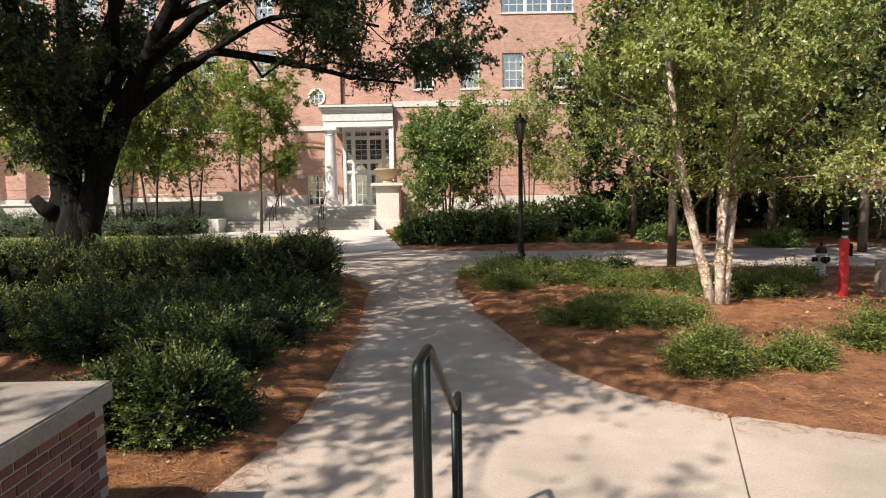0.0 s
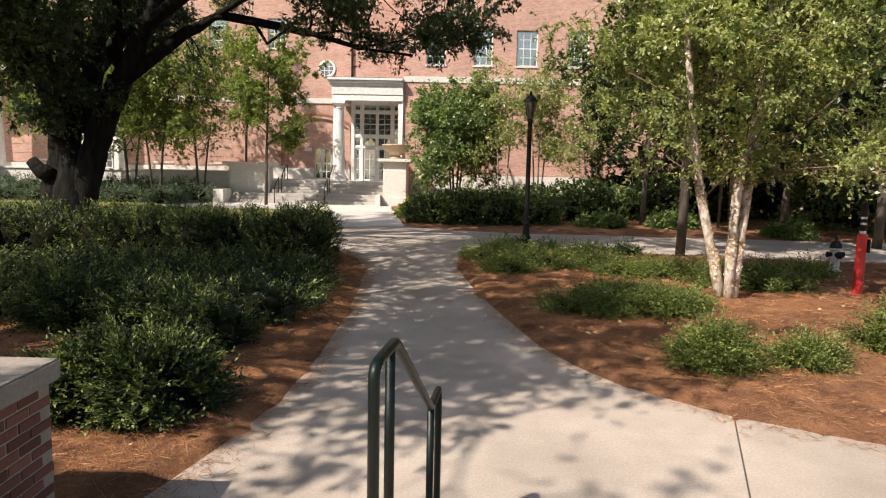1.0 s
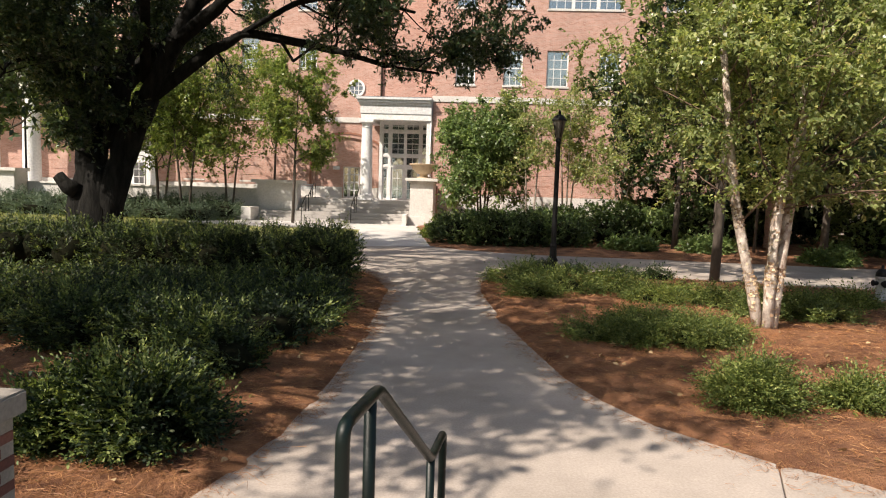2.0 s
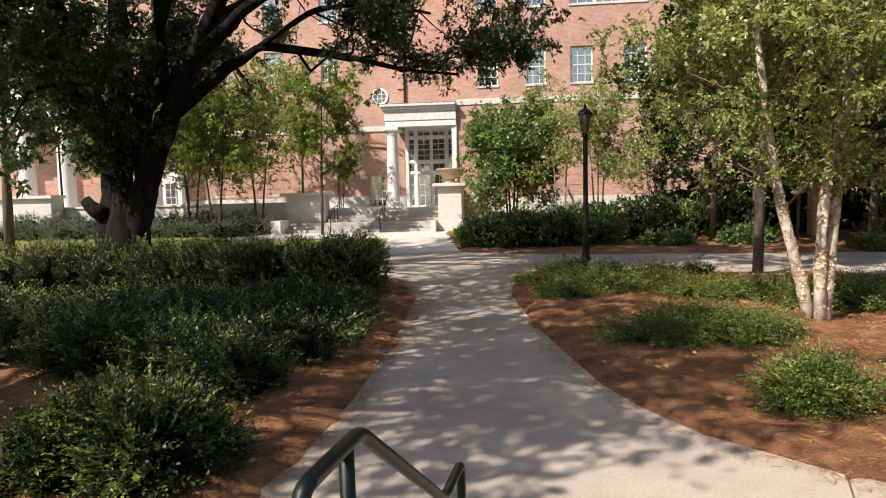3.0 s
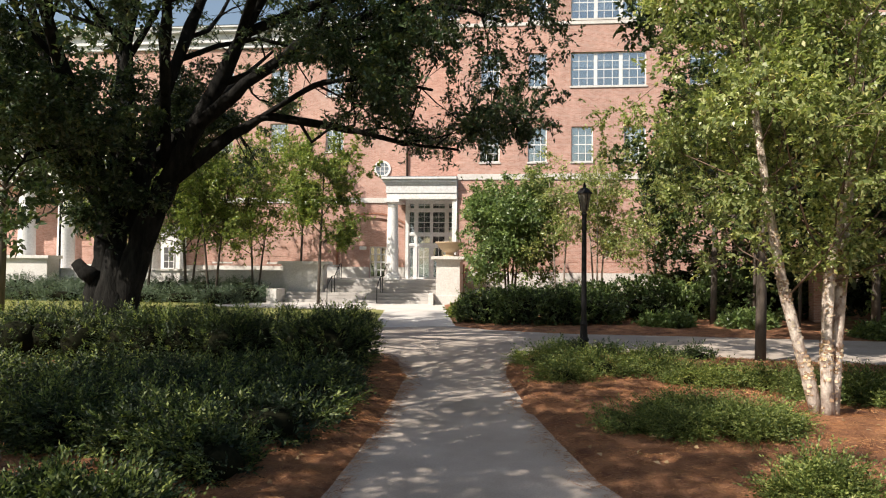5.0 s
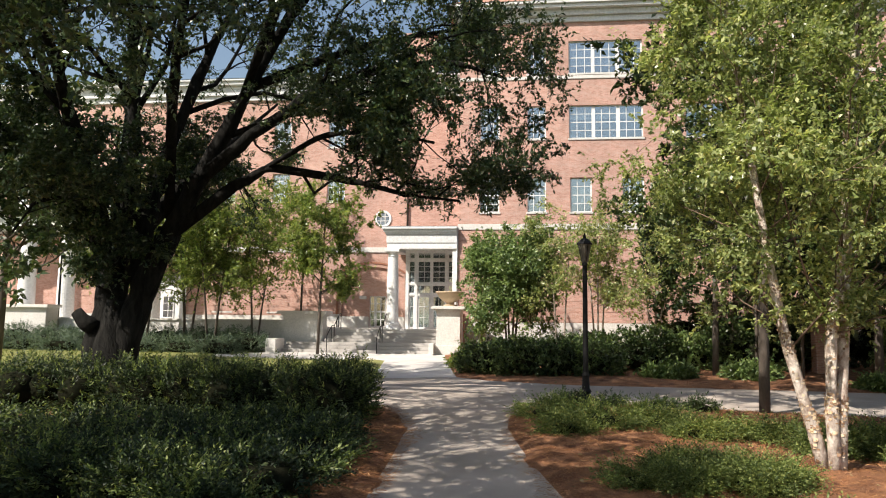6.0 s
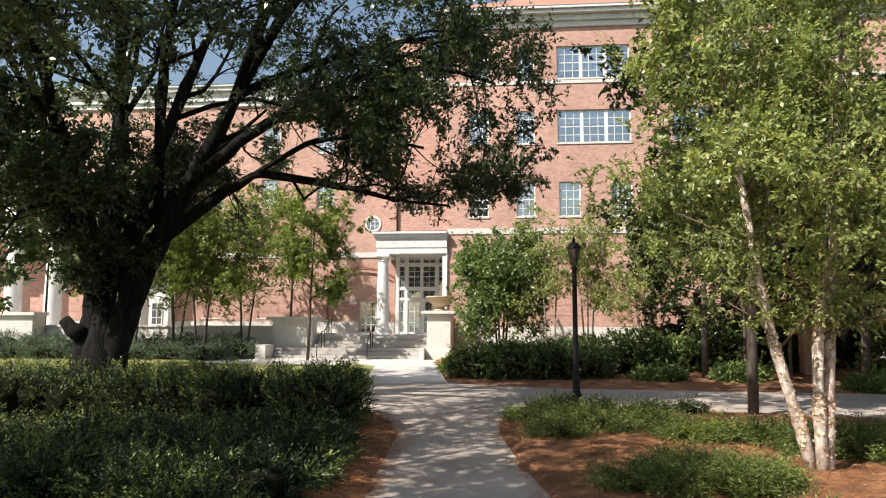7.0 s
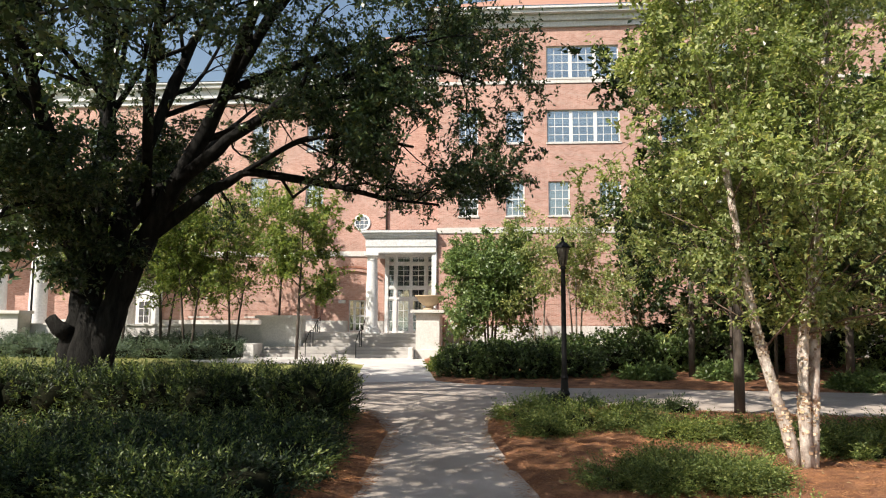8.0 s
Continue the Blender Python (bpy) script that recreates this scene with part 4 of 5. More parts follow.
for i, (x, y, h, c0, s, t, st, m) in enumerate((
        (2.6, 33.5, 7.0, 2.4, 1.3, 0.05, 2, BIRCH_LEAF), (4.4, 34.0, 7.0, 2.0, 1.5, 0.05, 3, BIRCH_LEAF), (6.9, 33.4, 6.4, 1.8, 1.7, 0.05, 3, BIRCH_LEAF), (-14.2, 38.6, 8.2, 2.0, 2.8, 0.06, 3, MAPLE_LEAF), (-18.0, 38.2, 8.2, 2.2, 3.0, 0.07, 3, MAPLE_LEAF), (-21.5, 38.6, 9.0, 2.2, 3.2, 0.08, 2, MAPLE_LEAF), (-12.5, 41.5, 11.5, 3.0, 2.2, 0.08, 1, MAPLE_LEAF), (-16.1, 37.2, 9.2, 2.4, 2.7, 0.07, 2, MAPLE_LEAF), (-19.9, 36.9, 8.8, 2.4, 2.8, 0.07, 2, MAPLE_LEAF),
        (12.5, 25.5, 8.2, 1.6, 4.0, 0.14, 1, DEEP_LEAF), (16.5, 29, 9.8, 1.0, 4.5, 0.2, 1, DEEP_LEAF), (10.6, 34.0, 8.5, 1.6, 3.8, 0.16, 1, DEEP_LEAF), (20.5, 24.0, 9.5, 1.6, 4.6, 0.2, 1, DEEP_LEAF), (9.8, 29.0, 9, 2.4, 3.2, 0.07, 1, DEEP_LEAF), (25, 30, 10.5, 2, 5, 0.2, 1, DEEP_LEAF), (10.6, 26.8, 8, 1.2, 3.0, 0.06, 1, DEEP_LEAF), (13.5, 21.5, 8.0, 1.8, 3.6, 0.15, 1, DEEP_LEAF), (18.5, 34, 9.5, 1.0, 4.5, 0.2, 1, DEEP_LEAF), (-19.6, 26.0, 10.5, 2.8, 3.8, 0.2, 1, DEEP_LEAF))):
    cfg = FAR if m is DEEP_LEAF else WISPY if m is BIRCH_LEAF else AIRY
    plain_tree("background_tree", "light green small tree near the building" if m is not DEEP_LEAF else "dense dark green tree closing the view", x, y, h, c0, s, cfg, 210 + i, PALE_TWIG if m is BIRCH_LEAF else TWIG, m, t, st, "background trees")

# ---------- the brick building ----------
TERR = 1.25
FRONT, BACK = 41.0, 45.0      # right wing's face, middle block's face
building = thing("brick_building", "four-storey red brick building with white trim and a columned entrance", "building", (0, 45, 0))


def wall_with_openings(name, x0, x1, z0, z1, y, openings, thick, material, parent):
    """A wall that faces -y, with rectangular openings (x0, x1, z0, z1) cut right through."""
    zs = sorted({z0, z1, *[o[2] for o in openings], *[o[3] for o in openings]})
    bm = bmesh.new()
    for a, b in zip(zs, zs[1:]):
        cuts = sorted((o[0], o[1]) for o in openings if o[2] < (a + b) / 2 < o[3])
        x = x0
        for ca, cb in cuts:
            box(bm, x, ca, y, y + thick, a, b)
            x = cb
        box(bm, x, x1, y, y + thick, a, b)
    return part(name, bm, material, parent)


def frame_bars(x0, x1, z0, z1, y, cols, rows, edge=0.07, bar=0.034, deep=0.06):
    d = [(x0, x0 + edge, y, y + deep, z0, z1), (x1 - edge, x1, y, y + deep, z0, z1), (x0 + edge, x1 - edge, y, y + deep, z0, z0 + edge), (x0 + edge, x1 - edge, y, y + deep, z1 - edge, z1)]
    for i in range(1, cols):
        x = x0 + (x1 - x0) * i / cols
        d.append((x - bar / 2, x + bar / 2, y + 0.012, y + deep - 0.01, z0 + edge, z1 - edge))
    for i in range(1, rows):
        z = z0 + (z1 - z0) * i / rows
        w = bar * (1.6 if rows >= 4 and i == rows // 2 else 1)
        d.append((x0 + edge, x1 - edge, y + 0.014, y + deep - 0.012, z - w / 2, z + w / 2))
    return d


def ring_frame(x0, x1, z0, z1, ya, yb, edge):
    bm = bmesh.new()
    loops = [[bm.verts.new((x, y, z)) for x, z in ((x0 + e, z0 + e), (x1 - e, z0 + e), (x1 - e, z1 - e), (x0 + e, z1 - e))] for e, y in ((0, yb), (0, ya), (edge, ya), (edge, yb))]
    for a, b in zip(loops, loops[1:] + loops[:1]):
        for i in range(4):
            bm.faces.new((a[i], a[(i + 1) % 4], b[(i + 1) % 4], b[i]))
    bmesh.ops.recalc_face_normals(bm, faces=bm.faces[:])
    return bm


def window(x0, x1, z0, z1, wall_y, cols, rows, parent, blind=0.0, sill=True, mull=()):
    y = wall_y + 0.13
    w = part("window", ring_frame(x0, x1, z0, z1, y, y + 0.06, 0.07), WHITE, parent, "white painted sash window")
    for bar in frame_bars(x0, x1, z0, z1, y, cols, rows)[4:]:
        part("muntin", boxes(bar), WHITE, w)
    for m in mull:
        part("mullion", boxes((m - 0.1, m + 0.1, y - 0.01, y + 0.07, z0 + 0.07, z1 - 0.07)), WHITE, w)
    part("pane", boxes((x0 + 0.05, x1 - 0.05, y + 0.028, y + 0.034, z0 + 0.05, z1 - 0.05)), GLASS, w, "reflecting glass")
    if blind:
        part("blind", boxes((x0 + 0.04, x1 - 0.04, y + 0.12, y + 0.13, z1 - (z1 - z0) * blind, z1)), BLIND, w, "pale blind")
    if sill:
        part("sill", boxes((x0 - 0.06, x1 + 0.06, wall_y - 0.05, wall_y + 0.13, z0 - 0.1, z0)), STONE, w, "pale stone sill")
    return w


# right wing
wing_open = []
for z0, z1 in ((8.2, 10.25), (12.6, 14.6), (16.55, 18.55)):
    wing_open += [(-1.55, -0.4, z0, z1), (1.25, 2.35, z0, z1)]
    if z0 < 9:
        wing_open += [(3.75, 5.0, z0, z1), (6.75, 8.0, z0, z1), (10.2, 11.4, z0, z1), (13.4, 14.6, z0, z1)]
    else:
        wing_open += [(3.7, 8.0, z0, z1), (10.4, 14.6, z0, z1)]
wall_with_openings("wall", -2.8, 30, 0, 19.7, FRONT, wing_open, 0.35, BRICK, building)
part("wall", boxes((-2.8, -2.45, FRONT + 0.352, 60, 0, 19.7)), BRICK, building)
for i, (a, b, z0, z1) in enumerate(wing_open):
    wide = b - a > 3
    window(a, b, z0, z1, FRONT, 9 if wide else 3, 4, building, (0.5, 0.0, 0.75, 0.4, 0.55)[i % 5], True, (a + (b - a) / 3, b - (b - a) / 3) if wide else ())
part("string_course", soft_boxes(0.02, (-2.86, 30, FRONT - 0.08, FRONT - 0.002, 7.15, 7.5)), STONE, building, "cream stone band")
part("string_course", soft_boxes(0.02, (-2.84, 30, FRONT - 0.05, FRONT - 0.002, 16.2, 16.42)), STONE, building, "cream stone band")
part("plinth_course", soft_boxes(0.02, (-2.9, 30, FRONT - 0.1, FRONT - 0.002, 0, 1.75)), STONE, building, "pale stone base course")
for i in range(9):
    z = 1.79 + i * 0.596
    part("brick_course", boxes((-2.82, 30, FRONT - 0.022, FRONT - 0.003, z, z + 0.571)), BRICK, building)
for z0, z1, out in ((19.7, 20.05, 0.12), (20.05, 20.4, 0.3), (20.4, 20.62, 0.62), (20.62, 20.8, 0.75)):
    part("cornice", soft_boxes(0.02, (-2.8 - out, 30, FRONT - out, FRONT + 0.36, z0, z1 - 0.002)), TRIM_GREY, building, "white painted cornice")
raw("roof", [(-3.6, FRONT - 0.78, 20.8), (31, FRONT - 0.78, 20.8), (31, 50, 26), (2, 50, 26), (-3.6, 60, 20.8)], [(0, 1, 2, 3), (0, 3, 4)], TILE_ROOF, building, "reddish clay tile roof")
# Dark sheet and slabs behind the openings, standing in for unlit rooms.
part("dark_backing", boxes((-2.4, 30, FRONT + 1.6, FRONT + 1.7, 0, 19.6)), DARK_ROOM, building)
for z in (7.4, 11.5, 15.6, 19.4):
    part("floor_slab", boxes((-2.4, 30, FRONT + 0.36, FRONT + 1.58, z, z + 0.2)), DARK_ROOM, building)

# middle block
mid_open = [(-8.95, -7.85, TERR, 3.3)]
for x in (-11.4, -15.2, -19.0, -22.8, -26.6, -30.4, -34.2, -38):
    mid_open += [(x - 0.6, x + 0.6, 9.6, 11.5), (x - 0.6, x + 0.6, 13.3, 15.1)]
    if x < -14:
        mid_open.append((x - 0.65, x + 0.65, 2.2, 4.6))
wall_with_openings("wall", -46, -2.8, 0, 16.6, BACK, mid_open + [(-6.3, -3.0, TERR, 6.05)], 0.35, BRICK, building)
for i, (a, b, z0, z1) in enumerate(mid_open[1:]):
    window(a, b, z0, z1, BACK, 3, 4, building, (0.3, 0.5, 0.0)[i % 3])
door = part("door", boxes(*frame_bars(-8.95, -8.6, TERR, 3.3, BACK + 0.1, 1, 4, 0.06), *frame_bars(-8.58, -7.85, TERR, 3.3, BACK + 0.1, 2, 4, 0.1, 0.07)), WHITE, building, "white glazed entrance door with a side light")
part("pane", boxes((-8.9, -7.9, BACK + 0.12, BACK + 0.128, TERR + 0.05, 3.25)), GLASS, door)
part("string_course", soft_boxes(0.02, (-46, -2.81, BACK - 0.08, BACK - 0.002, 6.15, 6.5)), STONE, building, "cream stone band")
for a, b in ((-46, -8.98), (-7.82, -6.6)):
    part("plinth_course", soft_boxes(0.02, (a, b, BACK - 0.1, BACK - 0.002, 0, 1.95)), STONE, building, "pale stone base course")
for i in range(7):
    z = 2.0 + i * 0.59
    part("brick_course", boxes((-46, -11.4, BACK - 0.022, BACK - 0.003, z, z + 0.565)), BRICK, building)


def arch_band(xc, half, spring, crown, width, out):
    """A segmental arch with straight jambs, as a raised brick band."""
    rise = crown - spring
    rad = (half * half + rise * rise) / (2 * rise)
    cz = crown - rad
    a0 = math.asin(half / rad)
    inner = [(xc - half, 1.97)] + [(xc + rad * math.sin(a), cz + rad * math.cos(a)) for a in np.linspace(-a0, a0, 25)] + [(xc + half, 1.97)]
    R = rad + width
    outer = [(xc - half - width, 1.97)] + [(xc + R * math.sin(a), cz + R * math.cos(a)) for a in np.linspace(-a0 * 1.0, a0 * 1.0, 25)] + [(xc + half + width, 1.97)]
    bm = bmesh.new()
    q = [[bm.verts.new((x, y, z)) for x, z in line] for line in (inner, outer) for y in (BACK - out, BACK - 0.003)]
    for a, b in ((0, 2), (1, 0), (3, 1), (2, 3)):
        for i in range(len(inner) - 1):
            bm.faces.new((q[a][i], q[a][i + 1], q[b][i + 1], q[b][i]))
    bmesh.ops.recalc_face_normals(bm, faces=bm.faces[:])
    return bm


DARK_BRICK = brick_mat("arch_brick", (0.30, 0.12, 0.075), (0.36, 0.15, 0.09), (0.35, 0.25, 0.2))
part("arch", arch_band(-8.75, 2.05, 4.55, 5.2, 0.16, 0.14), BRICK, building, "brick segmental arch")
part("arch", arch_band(-8.75, 2.32, 4.6, 5.42, 0.12, 0.09), DARK_BRICK, building, "brick segmental arch")
bm = bmesh.new()
for r0_, r1_, y0_, y1_ in ((0.42, 0.56, BACK - 0.07, BACK - 0.004),):
    ring = [[bm.verts.new((-8.15 + r * math.cos(a), y, 8.4 + r * math.sin(a))) for a in np.linspace(0, 2 * math.pi, 33)[:-1]] for r, y in ((r0_, y1_), (r0_, y0_), (r1_, y0_), (r1_, y1_))]
    for a, b in zip(ring, ring[1:]):
        for i in range(32):
            bm.faces.new((a[i], a[(i + 1) % 32], b[(i + 1) % 32], b[i]))
for k in (-0.14, 0.14):
    h = math.sqrt(0.42 ** 2 - k * k)
    box(bm, -8.15 + k - 0.02, -8.15 + k + 0.02, BACK - 0.05, BACK - 0.02, 8.4 - h, 8.4 + h)
    box(bm, -8.15 - h, -8.15 + h, BACK - 0.048, BACK - 0.022, 8.4 + k - 0.02, 8.4 + k + 0.02)
rw = part("round_window", bm, WHITE, building, "round white window with crossed bars")
bm = lathe([(0.43, 0), (0.43, 0.01)], steps=32)
bm.transform(Matrix.Translation((-8.15, BACK - 0.008, 8.4)) @ Matrix.Rotation(radians(90), 4, "X"))
part("pane", bm, surface("dark_glass", (0.10, 0.13, 0.16), (0.22, 0.26, 0.30), 1.5, 4, 0.08, 0), rw, "dark reflecting glass")
for z0, z1, out in ((16.6, 16.95, 0.15), (16.95, 17.6, 0.3), (17.6, 17.85, 0.6), (17.85, 18.0, 0.72)):
    part("cornice", soft_boxes(0.02, (-46.5, -2.83, BACK - out, BACK + 0.36, z0, z1 - 0.002)), TRIM_GREY, building, "grey-white cornice")
raw("roof", [(-46.5, BACK - 0.75, 18.0), (-2.85, BACK - 0.75, 18.0), (-2.85, 53, 21), (-46.5, 53, 21)], [(0, 1, 2, 3)], SLATE, building, "grey slate roof")
chim = part("chimney", soft_boxes(0.02, (-7.1, -5.0, 46.6, 48.2, 18.2, 21.5)), BRICK, building, "square brick chimney")
part("chimney_cap", soft_boxes(0.02, (-7.2, -4.9, 46.5, 48.3, 21.502, 21.75)), BRICK, chim)
# The same dark backing for the middle block's unlit rooms.
part("dark_backing", boxes((-46, -2.9, BACK + 1.6, BACK + 1.7, 0, 16.5)), DARK_ROOM, building)
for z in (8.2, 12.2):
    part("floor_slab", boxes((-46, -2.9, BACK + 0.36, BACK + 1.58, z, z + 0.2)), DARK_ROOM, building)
for x in (-6.5,):
    tubes_mesh("downpipe", [([(x, BACK - 0.1, 7.5), (x, BACK - 0.1, 16.6)], [0.07, 0.07], 8)], TWIG, building, "brown downpipe")
tubes_mesh("downpipe", [([(-2.9, FRONT - 0.12, 1.3), (-2.9, FRONT - 0.12, 7.1)], [0.05, 0.05], 8)], WHITE, building, "white downpipe")

# entrance portico in the corner
portico = thing("portico", "white entrance portico with a round column and deep entablature", "portico", (-5, 42, TERR))
PY = 40.75
part("architrave", soft_boxes(0.02, (-7.05, -2.86, PY, PY + 0.6, 6.0, 6.35), (-7.05, -6.45, PY + 0.602, BACK - 0.1, 6.0, 6.35)), WHITE, portico)
part("frieze", soft_boxes(0.02, (-7.09, -2.86, PY - 0.04, BACK - 0.1, 6.352, 6.85)), TRIM_GREY, portico)
for z0, z1, out in ((6.852, 7.0, 0.1), (7.002, 7.16, 0.2), (7.162, 7.3, 0.3)):
    part("cornice", soft_boxes(0.015, (-7.05 - out, -2.87, PY - out, BACK - 0.1, z0, z1)), TRIM_GREY, portico)
part("soffit", boxes((-6.44, -2.87, PY + 0.602, BACK - 0.1, 6.25, 6.3)), WHITE, portico)
part("roof", boxes((-7.32, -2.87, PY - 0.26, BACK - 0.1, 7.302, 7.34)), SLATE, portico)


def column_mesh(x, y, z0, z1, r):
    h = z1 - z0
    prof = [(r * 1.28, 0), (r * 1.28, 0.12), (r * 1.15, 0.14), (r * 1.2, 0.2), (r * 1.1, 0.28), (r, 0.32)]
    prof += [(r * (1 - 0.17 * s * s), 0.32 + (h - 0.75) * s) for s in np.linspace(0.1, 1, 8)]
    prof += [(r * 0.95, h - 0.42), (r * 0.84, h - 0.4), (r * 0.84, h - 0.3), (r * 1.05, h - 0.18), (r * 1.12, h - 0.16)]
    bm = lathe(prof, (x, y, z0), 28)
    box(bm, x - r * 1.2, x + r * 1.2, y - r * 1.2, y + r * 1.2, z1 - 0.16, z1 - 0.003)
    box(bm, x - r * 1.35, x + r * 1.35, y - r * 1.35, y + r * 1.35, z0 - 0.1, z0)
    return bm


part("column", column_mesh(-6.72, PY + 0.32, TERR + 0.1, 6.0, 0.36), WHITE, portico, "tapering white round column")
part("pilaster", soft_boxes(0.02, (-3.15, -2.86, PY + 0.1, PY + 0.45, TERR, 6.0)), WHITE, portico)
GY = 43.0
scr = part("glazed_screen", boxes((-6.05, -3.2, GY - 0.08, GY + 0.12, 5.98, 6.24)), WHITE, portico, "white framed glazed entrance screen")
for a, b, w in ((-6.25, -6.052, 0.1), (-3.198, -2.87, 0.1), (-5.66, -5.5, 0.07), (-3.75, -3.6, 0.07), (-4.67, -4.58, 0.05)):
    part("mullion", boxes((a, b, GY - w, GY + w + 0.04, TERR, 5.978 if w < 0.1 else 6.24)), WHITE, scr)
for z0, z1 in ((5.45, 5.6), (3.95, 4.1), (3.3, 3.42)):
    part("transom", boxes((-6.05, -3.2, GY - 0.06, GY + 0.1, z0, z1)), WHITE, scr)
bars = []
for a, b, n in ((-5.5, -4.67, 2), (-4.58, -3.75, 2), (-6.05, -5.66, 1), (-3.6, -3.2, 1)):
    for za, zb, m in ((5.6, 5.98, 1), (4.1, 5.45, 4), (3.42, 3.95, 1), (TERR, 3.3, 3)):
        bars += frame_bars(a + 0.002, b - 0.002, za + 0.002, zb - 0.002, GY, n, m, 0.05 if zb > 3.31 else 0.1, 0.03, 0.05)
part("muntin_grid", boxes(*bars), WHITE, scr)
part("pane", boxes((-6.04, -3.21, GY + 0.02, GY + 0.027, TERR + 0.02, 5.97)), GLASS, scr)
# Pale panel, added so the room behind the screen looks bright.
part("back_room", boxes((-6.2, -2.9, GY + 1.7, GY + 1.75, TERR, 6.2)), BLIND, portico)

# terrace, steps, pedestals
terrace = thing("terrace", "pale concrete terrace with two short flights of steps", "terrace", (-8, 41, 0), kind="structure")
part("landing", boxes((-30, -3.9, 40.65, 44.9, -0.1, TERR)), CONCRETE_NEW, terrace)
part("landing", boxes((-3.898, -2.92, 40.65, 44.9, -0.1, TERR - 0.004)), CONCRETE_NEW, terrace)
for i in range(3):
    part("step", soft_boxes(0.015, (-12.4, -3.75, 38.1 + 0.35 * i, 39.65, 0.178 * i - (0.1 if i == 0 else 0) + 0.001, 0.178 * (i + 1))), STEP_STONE, terrace)
for i in range(3):
    part("step", soft_boxes(0.015, (-10.4, -3.75, 39.6 + 0.35 * i, 40.648, 0.536 + 0.178 * i, 0.534 + 0.178 * (i + 1))), STEP_STONE, terrace)
part("retaining_wall", soft_boxes(0.02, (-30, -12.45, 40.2, 40.64, -0.1, 1.62)), STONE, terrace)
part("retaining_wall_cap", soft_boxes(0.02, (-30, -12.4, 40.12, 40.7, 1.622, 1.74)), STONE, terrace)


def pedestal(name, label, x0, x1, y0, y1, top, foot=True):
    p = thing(name, label, "pedestal", ((x0 + x1) / 2, (y0 + y1) / 2, 0), "pedestals by the steps")
    part("body", soft_boxes(0.02, (x0, x1, y0, y1, -0.1, top - 0.3)), STONE, p)
    part("moulding", soft_boxes(0.03, (x0 - 0.08, x1 + 0.08, y0 - 0.08, y1 + 0.08, top - 0.298, top - 0.19)), STONE, p)
    part("cap", soft_boxes(0.03, (x0 - 0.27, x1 + 0.27, y0 - 0.27, y1 + 0.27, top - 0.188, top)), STONE, p)
    part("base", soft_boxes(0.02, (x0 - 0.06, x1 + 0.06, y0 - 0.06, y1 + 0.06, -0.1, 0.5)), STONE, p)
    return p


pedestal("pedestal", "pale stone pedestal carrying a wide urn", -3.72, -2.42, 37.9, 39.9, 2.62)
pedestal("pedestal", "pale stone pedestal shaded by a young tree", -12.95, -10.55, 39.72, 40.6, 2.28)
part("brick_cheek", boxes((-3.3, -2.36, 39.97, 40.88, -0.1, 2.2)), BRICK, terrace, "low brick wall behind the pedestal")
part("cheek_block", soft_boxes(0.02, (-4.05, -3.79, 37.2, 38.06, -0.1, 0.62)), STONE, terrace)
part("cheek_block", soft_boxes(0.02, (-13.0, -12.42, 37.2, 38.6, -0.1, 0.75)), STONE, terrace)
urn = thing("urn", "wide shallow sandstone urn on a pedestal", "urn", (-3.05, 38.7, 2.62))
part("bowl", lathe([(0.38, 0), (0.38, 0.06), (0.24, 0.1), (0.22, 0.2), (0.4, 0.28), (0.62, 0.48), (0.74, 0.7), (0.82, 0.74), (0.82, 0.8), (0.72, 0.8), (0.66, 0.7), (0.2, 0.62)], (-3.05, 38.7, 2.62), 32), TERRACOTTA, urn, smooth=True)


def stair_rail(x):
    h = thing("stair_rail", "thin black iron handrail on the far steps", "handrail", (x, 38.4, 0), "far stair rails")
    tubes_mesh("rail", [pipe([(x, 37.95, 0.0), (x, 37.95, 0.9), (x, 38.9, 1.45), (x, 39.5, 1.45), (x, 40.7, 2.15), (x, 41.0, 2.15), (x, 41.0, TERR)], 0.025, 0.08, 8)], BLACK, h)
    for y, z, t in ((38.9, 0.53, 1.45), (39.5, 0.53, 1.45)):
        tubes_mesh("post", [([(x, y, z), (x, y, t)], [0.022, 0.022], 8)], BLACK, h)


for x in (-9.8, -7.0):
    stair_rail(x)

box_light = part("wall_light", soft_boxes(0.02, (-9.6, -9.15, BACK - 0.16, BACK - 0.002, 3.08, 3.3)), WHITE, building, "white box wall light")


def bench(x, y):
    b = thing("bench", "slatted metal bench on the terrace", "bench", (x, y, TERR), "terrace benches")
    for k in range(4):
        part("slat", soft_boxes(0.005, (x - 0.7, x + 0.7, y - 0.2 + 0.11 * k, y - 0.11 + 0.11 * k, TERR + 0.42, TERR + 0.445)), SILVER, b)
    for k in range(3):
        part("slat", soft_boxes(0.005, (x - 0.7, x + 0.7, y + 0.25, y + 0.275, TERR + 0.5 + 0.12 * k, TERR + 0.59 + 0.12 * k)), SILVER, b)
    for sx in (-0.6, 0.6):
        part("leg", soft_boxes(0.005, (x + sx - 0.025, x + sx + 0.025, y - 0.2, y - 0.15, TERR, TERR + 0.42)), BLACK, b)
        part("leg", soft_boxes(0.005, (x + sx - 0.025, x + sx + 0.025, y + 0.277, y + 0.325, TERR, TERR + 0.85)), BLACK, b)
        part("armrest", soft_boxes(0.005, (x + sx - 0.02, x + sx + 0.02, y - 0.2, y + 0.27, TERR + 0.64, TERR + 0.67)), BLACK, b)


bench(-11.3, 43.6)
bench(-13.4, 43.6)

bay = part("white_bay", soft_boxes(0.02, (-24.6, -21.5, BACK - 0.16, BACK - 0.11, 1.2, 4.6)), WHITE, building, "white panelled bay")
